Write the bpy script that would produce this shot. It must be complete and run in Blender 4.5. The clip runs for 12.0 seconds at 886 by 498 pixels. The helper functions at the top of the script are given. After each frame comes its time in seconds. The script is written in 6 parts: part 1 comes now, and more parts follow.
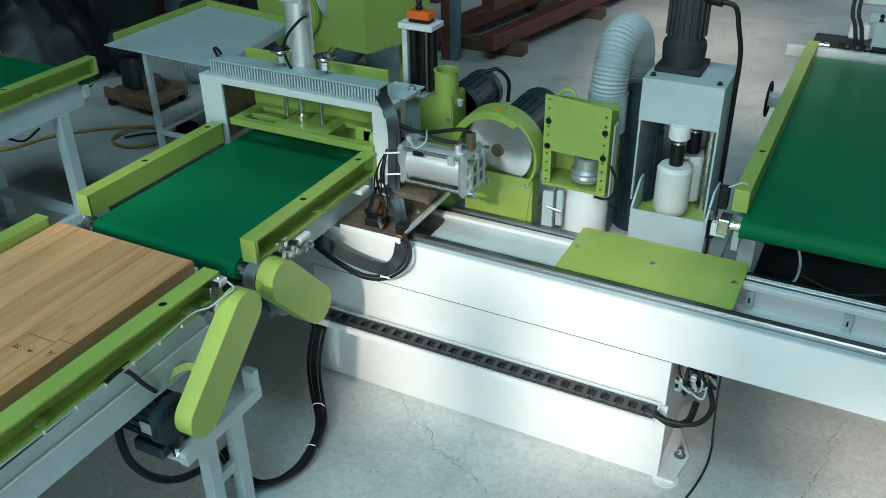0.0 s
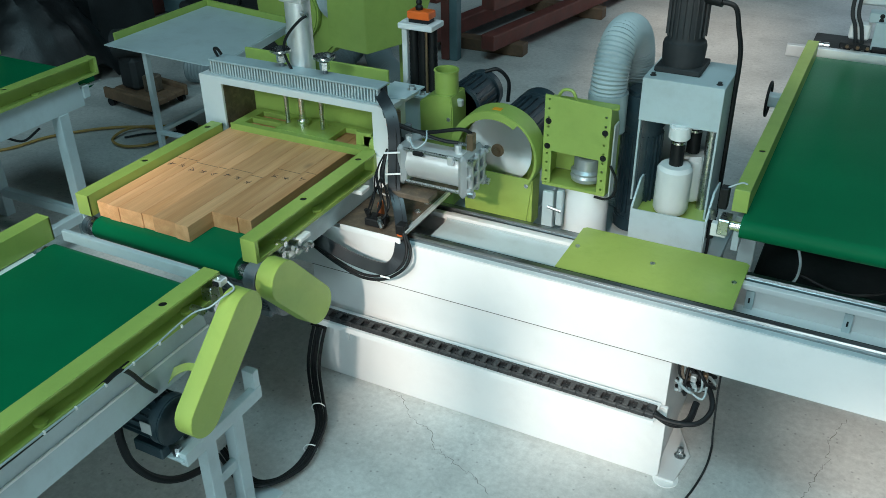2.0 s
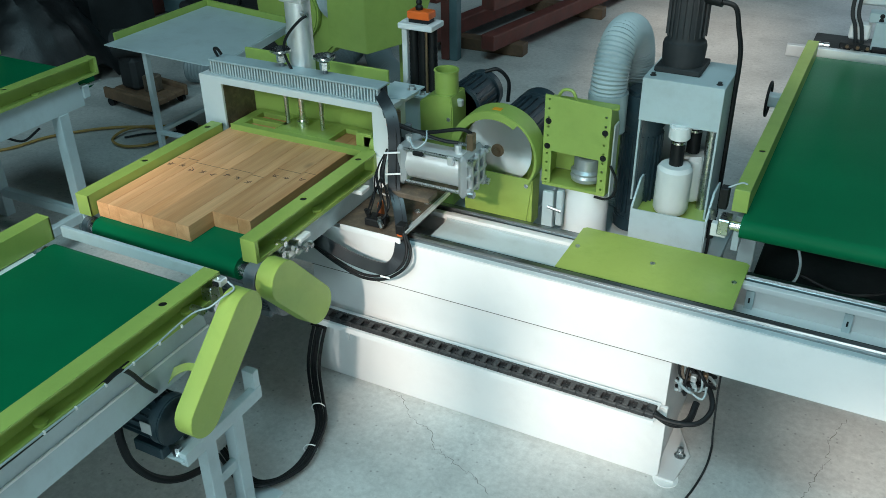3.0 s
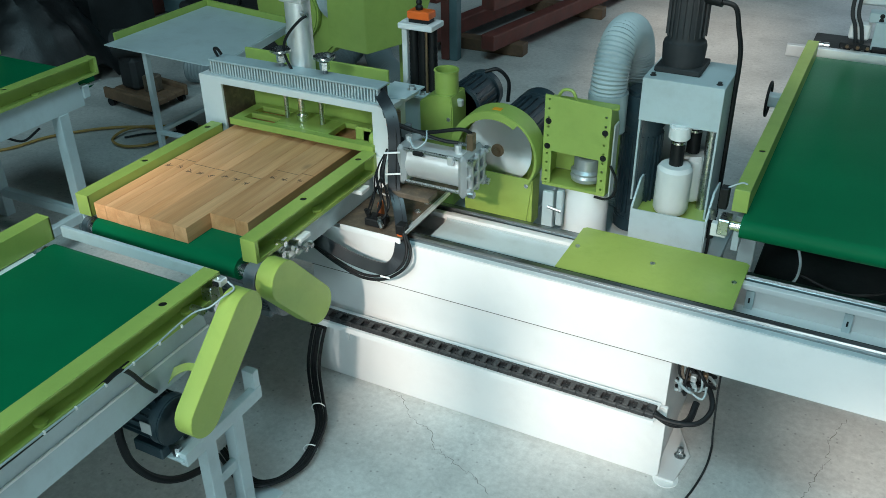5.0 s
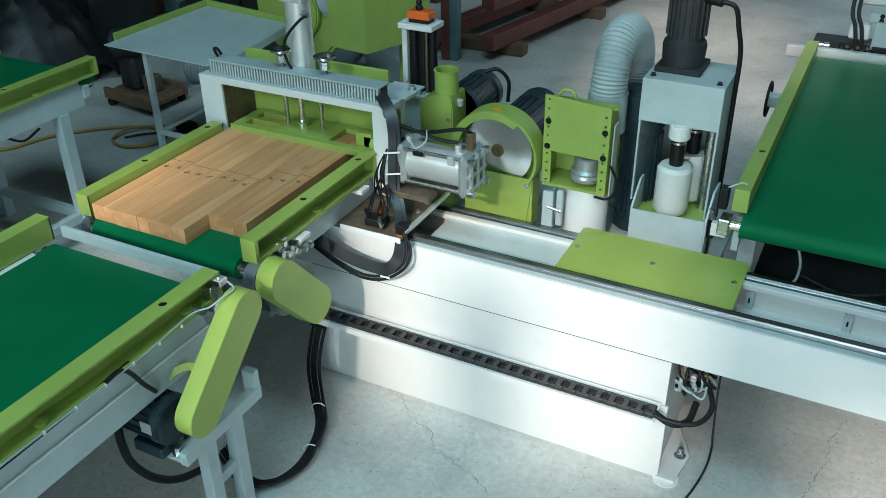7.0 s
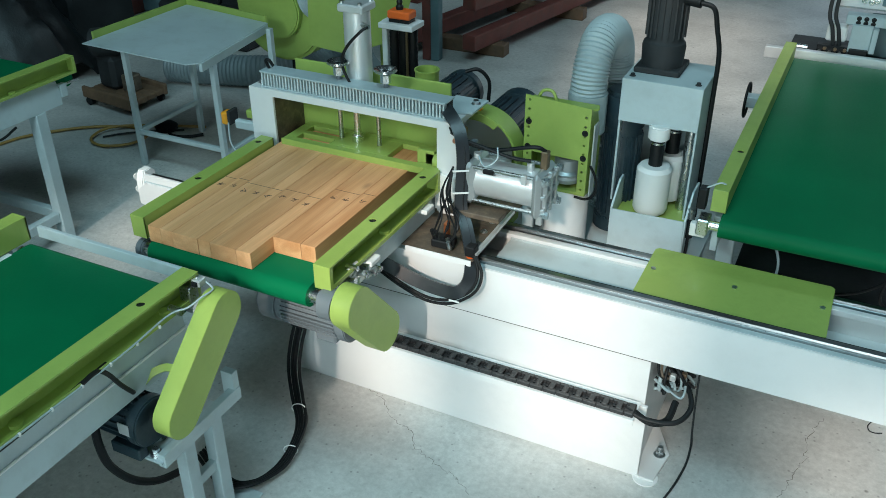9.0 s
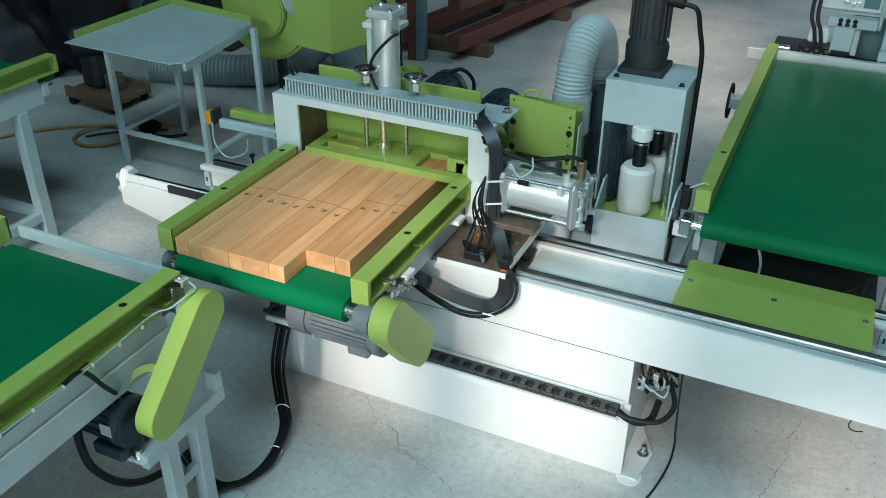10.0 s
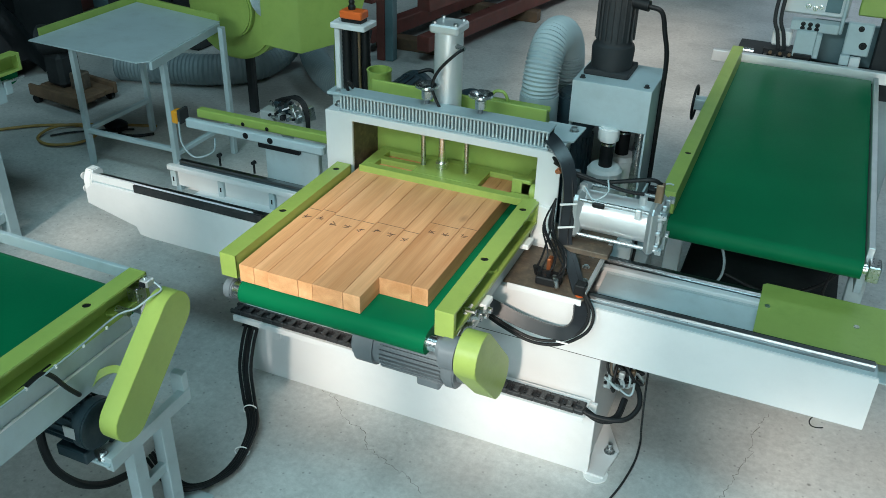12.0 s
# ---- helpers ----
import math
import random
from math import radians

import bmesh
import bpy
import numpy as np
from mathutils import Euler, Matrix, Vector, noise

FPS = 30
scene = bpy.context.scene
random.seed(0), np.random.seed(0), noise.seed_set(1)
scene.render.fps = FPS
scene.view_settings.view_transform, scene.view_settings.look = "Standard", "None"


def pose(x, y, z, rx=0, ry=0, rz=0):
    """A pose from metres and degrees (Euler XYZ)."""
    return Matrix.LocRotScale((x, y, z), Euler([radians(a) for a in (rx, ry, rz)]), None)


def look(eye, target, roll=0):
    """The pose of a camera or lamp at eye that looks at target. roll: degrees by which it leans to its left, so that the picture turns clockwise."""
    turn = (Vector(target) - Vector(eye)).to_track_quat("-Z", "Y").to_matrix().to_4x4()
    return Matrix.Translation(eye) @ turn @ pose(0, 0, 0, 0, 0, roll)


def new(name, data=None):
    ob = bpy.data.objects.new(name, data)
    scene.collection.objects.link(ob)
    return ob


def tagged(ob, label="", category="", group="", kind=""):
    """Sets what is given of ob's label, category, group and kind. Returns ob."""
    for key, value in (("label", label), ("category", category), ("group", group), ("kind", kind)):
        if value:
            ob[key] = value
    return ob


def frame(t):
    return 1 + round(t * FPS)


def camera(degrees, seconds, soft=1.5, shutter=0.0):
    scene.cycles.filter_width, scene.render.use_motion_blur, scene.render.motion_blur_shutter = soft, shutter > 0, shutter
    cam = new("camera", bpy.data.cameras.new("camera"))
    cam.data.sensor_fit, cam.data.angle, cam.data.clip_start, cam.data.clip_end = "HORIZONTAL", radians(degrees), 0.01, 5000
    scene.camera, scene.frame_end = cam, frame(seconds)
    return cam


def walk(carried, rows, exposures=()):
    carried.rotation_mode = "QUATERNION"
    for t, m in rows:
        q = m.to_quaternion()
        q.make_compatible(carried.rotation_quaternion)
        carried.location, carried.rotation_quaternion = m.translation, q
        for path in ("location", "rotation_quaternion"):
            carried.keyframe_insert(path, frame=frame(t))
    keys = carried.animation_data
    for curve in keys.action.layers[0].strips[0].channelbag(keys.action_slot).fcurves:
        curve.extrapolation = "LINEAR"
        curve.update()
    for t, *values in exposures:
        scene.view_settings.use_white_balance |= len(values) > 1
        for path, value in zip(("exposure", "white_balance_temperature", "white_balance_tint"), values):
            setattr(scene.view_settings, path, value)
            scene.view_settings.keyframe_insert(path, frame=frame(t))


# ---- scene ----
EXPOSURE = 0.86


def view(pitch, yaw, roll, x, y, z):
    return pose(x, y, z, 90 - pitch, 0, -yaw) @ pose(0, 0, 0, 0, 0, -roll)


cam = camera(53.59, 12.0, soft=0.85, shutter=0.4)
STILL = view(30.723, -27.371, 0.708, 0, 0, 2.3)
walk(cam, [
    (0.0, STILL), (4.0, STILL), (7.2, STILL), (7.7, STILL),
    (8.1, view(30.716, -27.05, 0.545, 0.0012, 0.0010, 2.2993)),
    (8.8, view(30.7068, -26.238, 0.157, 0.0046, 0.0030, 2.2979)),
    (9.0, view(30.7028, -26.0225, 0.0526, 0.0057, 0.0035, 2.2976)),
    (9.5, view(30.6916, -25.4763, -0.2124, 0.0084, 0.0042, 2.2972)),
    (10.0, view(30.6791, -24.9486, -0.4681, 0.0113, 0.0045, 2.2971)),
    (10.5, view(30.6645, -24.4033, -0.7321, 0.0144, 0.0044, 2.2973)),
    (11.0, view(30.6476, -23.8405, -1.0041, 0.0179, 0.0039, 2.2978)),
    (11.5, view(30.6296, -23.2968, -1.2666, 0.0215, 0.0029, 2.2987)),
    (12.0, view(30.61, -22.754, -1.5282, 0.0254, 0.0016, 2.2998)),
], exposures=[(0.0, EXPOSURE, 6500, 10), (12.0, EXPOSURE, 6500, 10)])

# ---- light ----
world = bpy.data.worlds.new("sky")
scene.world = world
world.use_nodes = True
sky = world.node_tree.nodes.new("ShaderNodeTexSky")
sky.sky_type = "NISHITA"
sky.sun_disc = False
world.node_tree.links.new(sky.outputs[0], world.node_tree.nodes["Background"].inputs[0])
world.node_tree.nodes["Background"].inputs[1].default_value = 0.12


def area_lamp(name, eye, target, sx, sy, power, color):
    data = bpy.data.lights.new(name, "AREA")
    data.shape, data.size, data.size_y, data.energy, data.color = "RECTANGLE", sx, sy, power, color
    ob = new(name, data)
    ob.matrix_world = look(eye, target)
    return ob



# unseen openings, added and sized to shape sun patches and fill: (x0, x1, z0, z1) in the south wall, (x0, x1, y0, y1)
# in the roof
SUN_OPENINGS = [(-0.80, -0.33, 3.74, 4.95), (-0.33, -0.11, 4.45, 4.95), (-0.11, 0.50, 3.74, 4.95), (-1.95, -1.30, 4.35, 4.8), (-2.55, -2.05, 3.95, 4.5), (0.95, 2.3, 3.1, 4.45), (-0.6, 0.9, 5.85, 7.7), (-0.2, 2.0, 0.9, 2.8)]
ROOF_OPENINGS = [(-2.5, 1.1, -1.2, 0.8), (0.3, 4.5, 6.6, 8.0)]
RIBS = [-2.384, -2.138, -1.883, -0.215, 0.10, 0.34]
CRACKS = [([(-1.47, 2.35), (-1.39, 2.33), (-1.313, 2.238), (-1.229, 2.219), (-1.157, 2.141), (-1.057, 2.093), (-0.954, 2.066), (-0.865, 2.006)], 0.0014), ([(0.196, 2.97), (0.148, 2.823), (0.16, 2.712), (0.123, 2.599), (0.094, 2.451), (0.05, 2.33)], 0.0016)]
sun_data = bpy.data.lights.new("sun", "SUN")
sun_data.energy, sun_data.angle, sun_data.color = 1.76, radians(2.8), (1.0, 0.87, 0.76)
sun = new("sun", sun_data)
sun.matrix_world = look((0.13 * 8, -8, 0.6 * 8), (0, 0, 0))
sky.sun_elevation = math.atan(0.6 / math.hypot(1, 0.13))
sky.sun_rotation = math.atan2(0.13, -1)
# added fill lamps out of view, placed and tuned to brighten floor, bed and background
area_lamp("roof_fill", (-0.7, -0.2, 7.95), (-0.7, -0.19, 0), 3.6, 2.0, 118, (0.50, 0.90, 1.0))
area_lamp("roof_fill", (2.4, 7.3, 7.95), (2.4, 7.31, 0), 4.2, 1.4, 68, (0.64, 0.92, 1.0))
area_lamp("north_fill", (2.0, 16.9, 2.3), (0.5, 6, 0.3), 6, 4.4, 48, (0.9, 0.98, 1.0))
area_lamp("south_fill", (-1.75, -3.95, 4.45), (-0.9, 2.4, 0.4), 2.2, 1.4, 165, (0.66, 0.93, 0.98))
area_lamp("south_fill", (0.9, -3.95, 1.85), (0.4, 2.7, 0.1), 2.2, 1.9, 52, (0.62, 0.92, 1.0))

# ---- materials ----
def material(name, color, rough=0.5, metal=0.0, var=0.12, scale=6.0, fine=60.0, bump=0.05, dirt=None, dirt_amount=0.0, coat=0.0):
    """A painted, metal or mineral surface: base colour with broad and fine variation, uneven gloss and a fine relief."""
    m = bpy.data.materials.new(name)
    m.use_nodes = True
    nt = m.node_tree
    p = nt.nodes["Principled BSDF"]
    tc = nt.nodes.new("ShaderNodeTexCoord")
    info = nt.nodes.new("ShaderNodeObjectInfo")
    n1 = nt.nodes.new("ShaderNodeTexNoise")
    n1.inputs["Scale"].default_value, n1.inputs["Detail"].default_value = scale, 5
    n2 = nt.nodes.new("ShaderNodeTexNoise")
    n2.inputs["Scale"].default_value, n2.inputs["Detail"].default_value = fine, 4
    for n in (n1, n2):
        nt.links.new(tc.outputs["Object"], n.inputs["Vector"])
    ramp = nt.nodes.new("ShaderNodeMapRange")
    ramp.inputs[1].default_value, ramp.inputs[2].default_value = 0.3, 0.7
    ramp.inputs[3].default_value, ramp.inputs[4].default_value = 1 - var, 1 + var
    nt.links.new(n1.outputs[0], ramp.inputs[0])
    mul = nt.nodes.new("ShaderNodeVectorMath")
    mul.operation = "SCALE"
    mul.inputs[0].default_value = color
    nt.links.new(ramp.outputs[0], mul.inputs["Scale"])
    out = mul.outputs[0]
    if dirt:
        n3 = nt.nodes.new("ShaderNodeTexNoise")
        n3.inputs["Scale"].default_value, n3.inputs["Detail"].default_value = scale * 2.3, 8
        n3.inputs["Roughness"].default_value = 0.7
        nt.links.new(tc.outputs["Object"], n3.inputs["Vector"])
        dr = nt.nodes.new("ShaderNodeMapRange")
        dr.inputs[1].default_value, dr.inputs[2].default_value = 0.48, 0.72
        dr.inputs[3].default_value, dr.inputs[4].default_value = 0, dirt_amount
        nt.links.new(n3.outputs[0], dr.inputs[0])
        mix = nt.nodes.new("ShaderNodeMix")
        mix.data_type = "RGBA"
        nt.links.new(dr.outputs[0], mix.inputs[0])
        nt.links.new(out, mix.inputs[6])
        mix.inputs[7].default_value = (*dirt, 1)
        out = mix.outputs[2]
    nt.links.new(out, p.inputs["Base Color"])
    rr = nt.nodes.new("ShaderNodeMapRange")
    rr.inputs[3].default_value, rr.inputs[4].default_value = max(0.03, rough - 0.08), min(1, rough + 0.1)
    nt.links.new(n2.outputs[0], rr.inputs[0])
    nt.links.new(rr.outputs[0], p.inputs["Roughness"])
    p.inputs["Metallic"].default_value = metal
    p.inputs["Coat Weight"].default_value = coat
    b = nt.nodes.new("ShaderNodeBump")
    b.inputs["Strength"].default_value, b.inputs["Distance"].default_value = bump, 0.004
    nt.links.new(n2.outputs[0], b.inputs["Height"])
    nt.links.new(b.outputs[0], p.inputs["Normal"])
    return m


def wood_material(name, tint):
    """Beech boards: long grain along y, each board of its own tone."""
    m = bpy.data.materials.new(name)
    m.use_nodes = True
    nt = m.node_tree
    p = nt.nodes["Principled BSDF"]
    tc = nt.nodes.new("ShaderNodeTexCoord")
    info = nt.nodes.new("ShaderNodeObjectInfo")
    add = nt.nodes.new("ShaderNodeVectorMath")
    add.operation = "MULTIPLY_ADD"
    add.inputs[1].default_value = (1, 1, 1)
    off = nt.nodes.new("ShaderNodeCombineXYZ")
    k = nt.nodes.new("ShaderNodeMath")
    k.operation = "MULTIPLY"
    k.inputs[1].default_value = 37.0
    nt.links.new(info.outputs["Random"], k.inputs[0])
    for i in range(3):
        nt.links.new(k.outputs[0], off.inputs[i])
    nt.links.new(tc.outputs["Object"], add.inputs[0])
    nt.links.new(off.outputs[0], add.inputs[2])
    mp = nt.nodes.new("ShaderNodeMapping")
    mp.inputs["Scale"].default_value = (13, 0.9, 13)
    nt.links.new(add.outputs[0], mp.inputs[0])
    n = nt.nodes.new("ShaderNodeTexNoise")
    n.inputs["Scale"].default_value, n.inputs["Detail"].default_value, n.inputs["Distortion"].default_value = 1.6, 6, 0.6
    nt.links.new(mp.outputs[0], n.inputs[0])
    mp2 = nt.nodes.new("ShaderNodeMapping")
    mp2.inputs["Scale"].default_value = (330, 9, 330)
    nt.links.new(add.outputs[0], mp2.inputs[0])
    n2 = nt.nodes.new("ShaderNodeTexNoise")
    n2.inputs["Scale"].default_value, n2.inputs["Detail"].default_value = 1.0, 3
    nt.links.new(mp2.outputs[0], n2.inputs[0])
    kn = nt.nodes.new("ShaderNodeTexVoronoi")
    kn.inputs["Scale"].default_value = 3.2
    mp3 = nt.nodes.new("ShaderNodeMapping")
    mp3.inputs["Scale"].default_value = (1.6, 0.8, 1.6)
    nt.links.new(add.outputs[0], mp3.inputs[0])
    nt.links.new(mp3.outputs[0], kn.inputs["Vector"])
    kr = nt.nodes.new("ShaderNodeMapRange")
    kr.inputs[1].default_value, kr.inputs[2].default_value, kr.inputs[3].default_value, kr.inputs[4].default_value = 0.02, 0.09, 0.5, 0.0
    nt.links.new(kn.outputs["Distance"], kr.inputs[0])
    ramp = nt.nodes.new("ShaderNodeValToRGB")
    ramp.color_ramp.elements[0].position, ramp.color_ramp.elements[0].color = 0.3, (0.60, 0.270, 0.108, 1)
    ramp.color_ramp.elements[1].position, ramp.color_ramp.elements[1].color = 0.75, (0.85, 0.470, 0.235, 1)
    nt.links.new(n.outputs[0], ramp.inputs[0])
    tone = nt.nodes.new("ShaderNodeMapRange")
    tone.inputs[3].default_value, tone.inputs[4].default_value = 0.88 * tint, 1.10 * tint
    nt.links.new(info.outputs["Random"], tone.inputs[0])
    fine = nt.nodes.new("ShaderNodeMapRange")
    fine.inputs[1].default_value, fine.inputs[2].default_value, fine.inputs[3].default_value, fine.inputs[4].default_value = 0.3, 0.7, 0.93, 1.06
    nt.links.new(n2.outputs[0], fine.inputs[0])
    mm = nt.nodes.new("ShaderNodeMath")
    mm.operation = "MULTIPLY"
    nt.links.new(tone.outputs[0], mm.inputs[0])
    nt.links.new(fine.outputs[0], mm.inputs[1])
    sc = nt.nodes.new("ShaderNodeVectorMath")
    sc.operation = "SCALE"
    nt.links.new(ramp.outputs[0], sc.inputs[0])
    nt.links.new(mm.outputs[0], sc.inputs["Scale"])
    mix = nt.nodes.new("ShaderNodeMix")
    mix.data_type = "RGBA"
    nt.links.new(kr.outputs[0], mix.inputs[0])
    nt.links.new(sc.outputs[0], mix.inputs[6])
    mix.inputs[7].default_value = (0.2, 0.085, 0.035, 1)
    nt.links.new(mix.outputs[2], p.inputs["Base Color"])
    p.inputs["Roughness"].default_value = 0.55
    b = nt.nodes.new("ShaderNodeBump")
    b.inputs["Strength"].default_value, b.inputs["Distance"].default_value = 0.12, 0.002
    nt.links.new(n2.outputs[0], b.inputs["Height"])
    nt.links.new(b.outputs[0], p.inputs["Normal"])
    return m


def concrete_material():
    """Trowelled concrete slab: pale, blotched, with stains, specks and worn sheen."""
    m = material("concrete", (0.55, 0.55, 0.53), 0.5, 0, 0.18, 1.1, 25, 0.2, (0.34, 0.34, 0.33), 0.7)
    nt = m.node_tree
    p = nt.nodes["Principled BSDF"]
    src = p.inputs["Base Color"].links[0].from_socket
    tc = [n for n in nt.nodes if n.type == "TEX_COORD"][0]
    v = nt.nodes.new("ShaderNodeTexVoronoi")
    v.inputs["Scale"].default_value = 9.0
    nt.links.new(tc.outputs["Object"], v.inputs["Vector"])
    mr = nt.nodes.new("ShaderNodeMapRange")
    mr.inputs[1].default_value, mr.inputs[2].default_value, mr.inputs[3].default_value, mr.inputs[4].default_value = 0.03, 0.085, 0.8, 0.0
    nt.links.new(v.outputs["Distance"], mr.inputs[0])
    n = nt.nodes.new("ShaderNodeTexNoise")
    n.inputs["Scale"].default_value = 2.2
    nt.links.new(tc.outputs["Object"], n.inputs["Vector"])
    gate = nt.nodes.new("ShaderNodeMapRange")
    gate.inputs[1].default_value, gate.inputs[2].default_value = 0.5, 0.62
    nt.links.new(n.outputs[0], gate.inputs[0])
    mul = nt.nodes.new("ShaderNodeMath")
    mul.operation = "MULTIPLY"
    nt.links.new(mr.outputs[0], mul.inputs[0])
    nt.links.new(gate.outputs[0], mul.inputs[1])
    mix = nt.nodes.new("ShaderNodeMix")
    mix.data_type = "RGBA"
    nt.links.new(mul.outputs[0], mix.inputs[0])
    nt.links.new(src, mix.inputs[6])
    mix.inputs[7].default_value = (0.12, 0.115, 0.105, 1)
    # fine aggregate grain and scattered small pits
    g = nt.nodes.new("ShaderNodeTexNoise")
    g.inputs["Scale"].default_value, g.inputs["Detail"].default_value, g.inputs["Roughness"].default_value = 38.0, 6, 0.75
    nt.links.new(tc.outputs["Object"], g.inputs["Vector"])
    gr = nt.nodes.new("ShaderNodeMapRange")
    gr.inputs[1].default_value, gr.inputs[2].default_value, gr.inputs[3].default_value, gr.inputs[4].default_value = 0.32, 0.68, 0.80, 1.10
    nt.links.new(g.outputs[0], gr.inputs[0])
    pit = nt.nodes.new("ShaderNodeTexVoronoi")
    pit.inputs["Scale"].default_value = 26.0
    nt.links.new(tc.outputs["Object"], pit.inputs["Vector"])
    pr = nt.nodes.new("ShaderNodeMapRange")
    pr.inputs[1].default_value, pr.inputs[2].default_value, pr.inputs[3].default_value, pr.inputs[4].default_value = 0.05, 0.16, 0.62, 1.0
    nt.links.new(pit.outputs["Distance"], pr.inputs[0])
    both = nt.nodes.new("ShaderNodeMath")
    both.operation = "MULTIPLY"
    nt.links.new(gr.outputs[0], both.inputs[0])
    nt.links.new(pr.outputs[0], both.inputs[1])
    sc = nt.nodes.new("ShaderNodeVectorMath")
    sc.operation = "SCALE"
    nt.links.new(mix.outputs[2], sc.inputs[0])
    nt.links.new(both.outputs[0], sc.inputs["Scale"])
    nt.links.new(sc.outputs[0], p.inputs["Base Color"])
    return m


GREEN = material("lime_paint", (0.31, 0.42, 0.095), 0.40, 0, 0.07, 5, 90, 0.04, (0.20, 0.30, 0.06), 0.35)
BELT = material("green_belt", (0.002, 0.138, 0.054), 0.42, 0, 0.10, 2.5, 140, 0.04, (0.004, 0.13, 0.055), 0.35)
BELT.node_tree.nodes["Principled BSDF"].inputs["Specular IOR Level"].default_value = 0.06
GREY = material("grey_paint", (0.46, 0.55, 0.57), 0.42, 0, 0.06, 4, 80, 0.04, (0.33, 0.38, 0.38), 0.4)
WHITE = material("white_paint", (0.70, 0.72, 0.72), 0.38, 0, 0.04, 2.5, 70, 0.03, (0.60, 0.62, 0.62), 0.4)
STEEL = material("ground_steel", (0.55, 0.58, 0.59), 0.28, 1.0, 0.06, 8, 150, 0.015)
CHROME = material("chrome", (0.80, 0.82, 0.82), 0.24, 1.0, 0.04, 8, 120, 0.02)
ALU = material("cast_aluminium", (0.74, 0.76, 0.76), 0.36, 0.6, 0.07, 9, 160, 0.08)
BLACK = material("black_rubber", (0.007, 0.008, 0.009), 0.5, 0, 0.2, 12, 120, 0.06)
BLACK.node_tree.nodes["Principled BSDF"].inputs["Specular IOR Level"].default_value = 0.3
CHAIN = material("black_nylon", (0.022, 0.023, 0.025), 0.38, 0, 0.15, 15, 140, 0.06, (0.09, 0.09, 0.085), 0.4)
DARKBLUE = material("motor_enamel", (0.016, 0.034, 0.045), 0.4, 0, 0.12, 9, 90, 0.06, (0.09, 0.11, 0.11), 0.35)
MOTORGREY = material("grey_enamel", (0.13, 0.155, 0.17), 0.42, 0, 0.1, 9, 90, 0.06)
RUSTY = material("oily_steel", (0.13, 0.105, 0.08), 0.5, 0.4, 0.3, 14, 120, 0.2, (0.27, 0.2, 0.13), 0.8)
OLDWOOD = material("old_wood", (0.16, 0.095, 0.055), 0.75, 0, 0.25, 7, 60, 0.2, (0.07, 0.05, 0.04), 0.6)
ORANGE = material("orange_plastic", (0.75, 0.13, 0.02), 0.4, 0, 0.05, 9, 90, 0.03)
AMBER = material("amber_plastic", (0.80, 0.33, 0.02), 0.4, 0, 0.05, 9, 90, 0.03)
HOSEY = material("yellow_hose", (0.36, 0.22, 0.06), 0.5, 0, 0.1, 9, 90, 0.03)
PALEHOSE = material("pale_hose", (0.34, 0.42, 0.44), 0.45, 0, 0.1, 7, 80, 0.05)
# darker version of the pale hose colour, for the hoses on the floor
DARKHOSE = material("dark_hose", (0.20, 0.25, 0.265), 0.5, 0, 0.12, 7, 80, 0.05)
RED = material("red_primer", (0.17, 0.045, 0.035), 0.6, 0, 0.2, 6, 70, 0.1, (0.08, 0.06, 0.05), 0.5)
TEAL = material("blue_grey_primer", (0.12, 0.2, 0.22), 0.6, 0, 0.2, 6, 70, 0.1)
PLASTIC = material("white_plastic", (0.78, 0.79, 0.78), 0.45, 0, 0.04, 8, 90, 0.03)
# near-black film colour, chosen to keep the back left corner dark
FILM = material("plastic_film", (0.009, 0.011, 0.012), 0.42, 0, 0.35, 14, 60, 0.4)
INK = material("pencil", (0.10, 0.05, 0.03), 0.8, 0, 0.1)
BLADE = material("saw_steel", (0.78, 0.80, 0.80), 0.42, 1.0, 0.04, 3, 40, 0.0)
_n = BLADE.node_tree
_t = _n.nodes.new("ShaderNodeTangent")
_t.direction_type, _t.axis = "RADIAL", "Y"
_n.links.new(_t.outputs[0], _n.nodes["Principled BSDF"].inputs["Tangent"])
_n.nodes["Principled BSDF"].inputs["Anisotropic"].default_value = 0.85
BANDM = material("hose_rubber", (0.018, 0.022, 0.026), 0.33, 0, 0.15, 12, 120, 0.05)
CASTING = material("cap_casting", (0.46, 0.50, 0.51), 0.36, 0.55, 0.08, 12, 160, 0.08)
RAILM = material("rail_steel", (0.30, 0.32, 0.33), 0.30, 1.0, 0.06, 8, 150, 0.01)
BRASS = material("bronze_fitting", (0.23, 0.16, 0.10), 0.4, 0.7, 0.1)
COPPER = material("copper", (0.6, 0.2, 0.08), 0.35, 0.8, 0.1)
WALLM = material("hall_wall", (0.07, 0.08, 0.085), 0.8, 0, 0.15, 0.8, 30, 0.1)
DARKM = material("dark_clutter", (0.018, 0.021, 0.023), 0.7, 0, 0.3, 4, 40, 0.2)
CRACK = material("crack_dust", (0.17, 0.165, 0.15), 0.9, 0, 0.2)
BEECH = [wood_material("pale_beech", 1.06), wood_material("beech", 0.96), wood_material("brown_beech", 0.84)]
CONCRETE = concrete_material()

# ---- builders ----
base = {}


def thing(name, at, label, category, group="", kind=""):
    ob = new(name)
    ob.empty_display_size = 0.1
    ob.location = at
    base[ob] = Vector(at)
    return tagged(ob, label, category, group, kind)


def finish(bm, name, mat_, smooth=True):
    me = bpy.data.meshes.new(name)
    bmesh.ops.recalc_face_normals(bm, faces=bm.faces)
    bm.to_mesh(me)
    bm.free()
    me.materials.append(mat_)
    if smooth:
        me.polygons.foreach_set("use_smooth", [True] * len(me.polygons))
        me.set_sharp_from_angle(angle=radians(32))
    return me


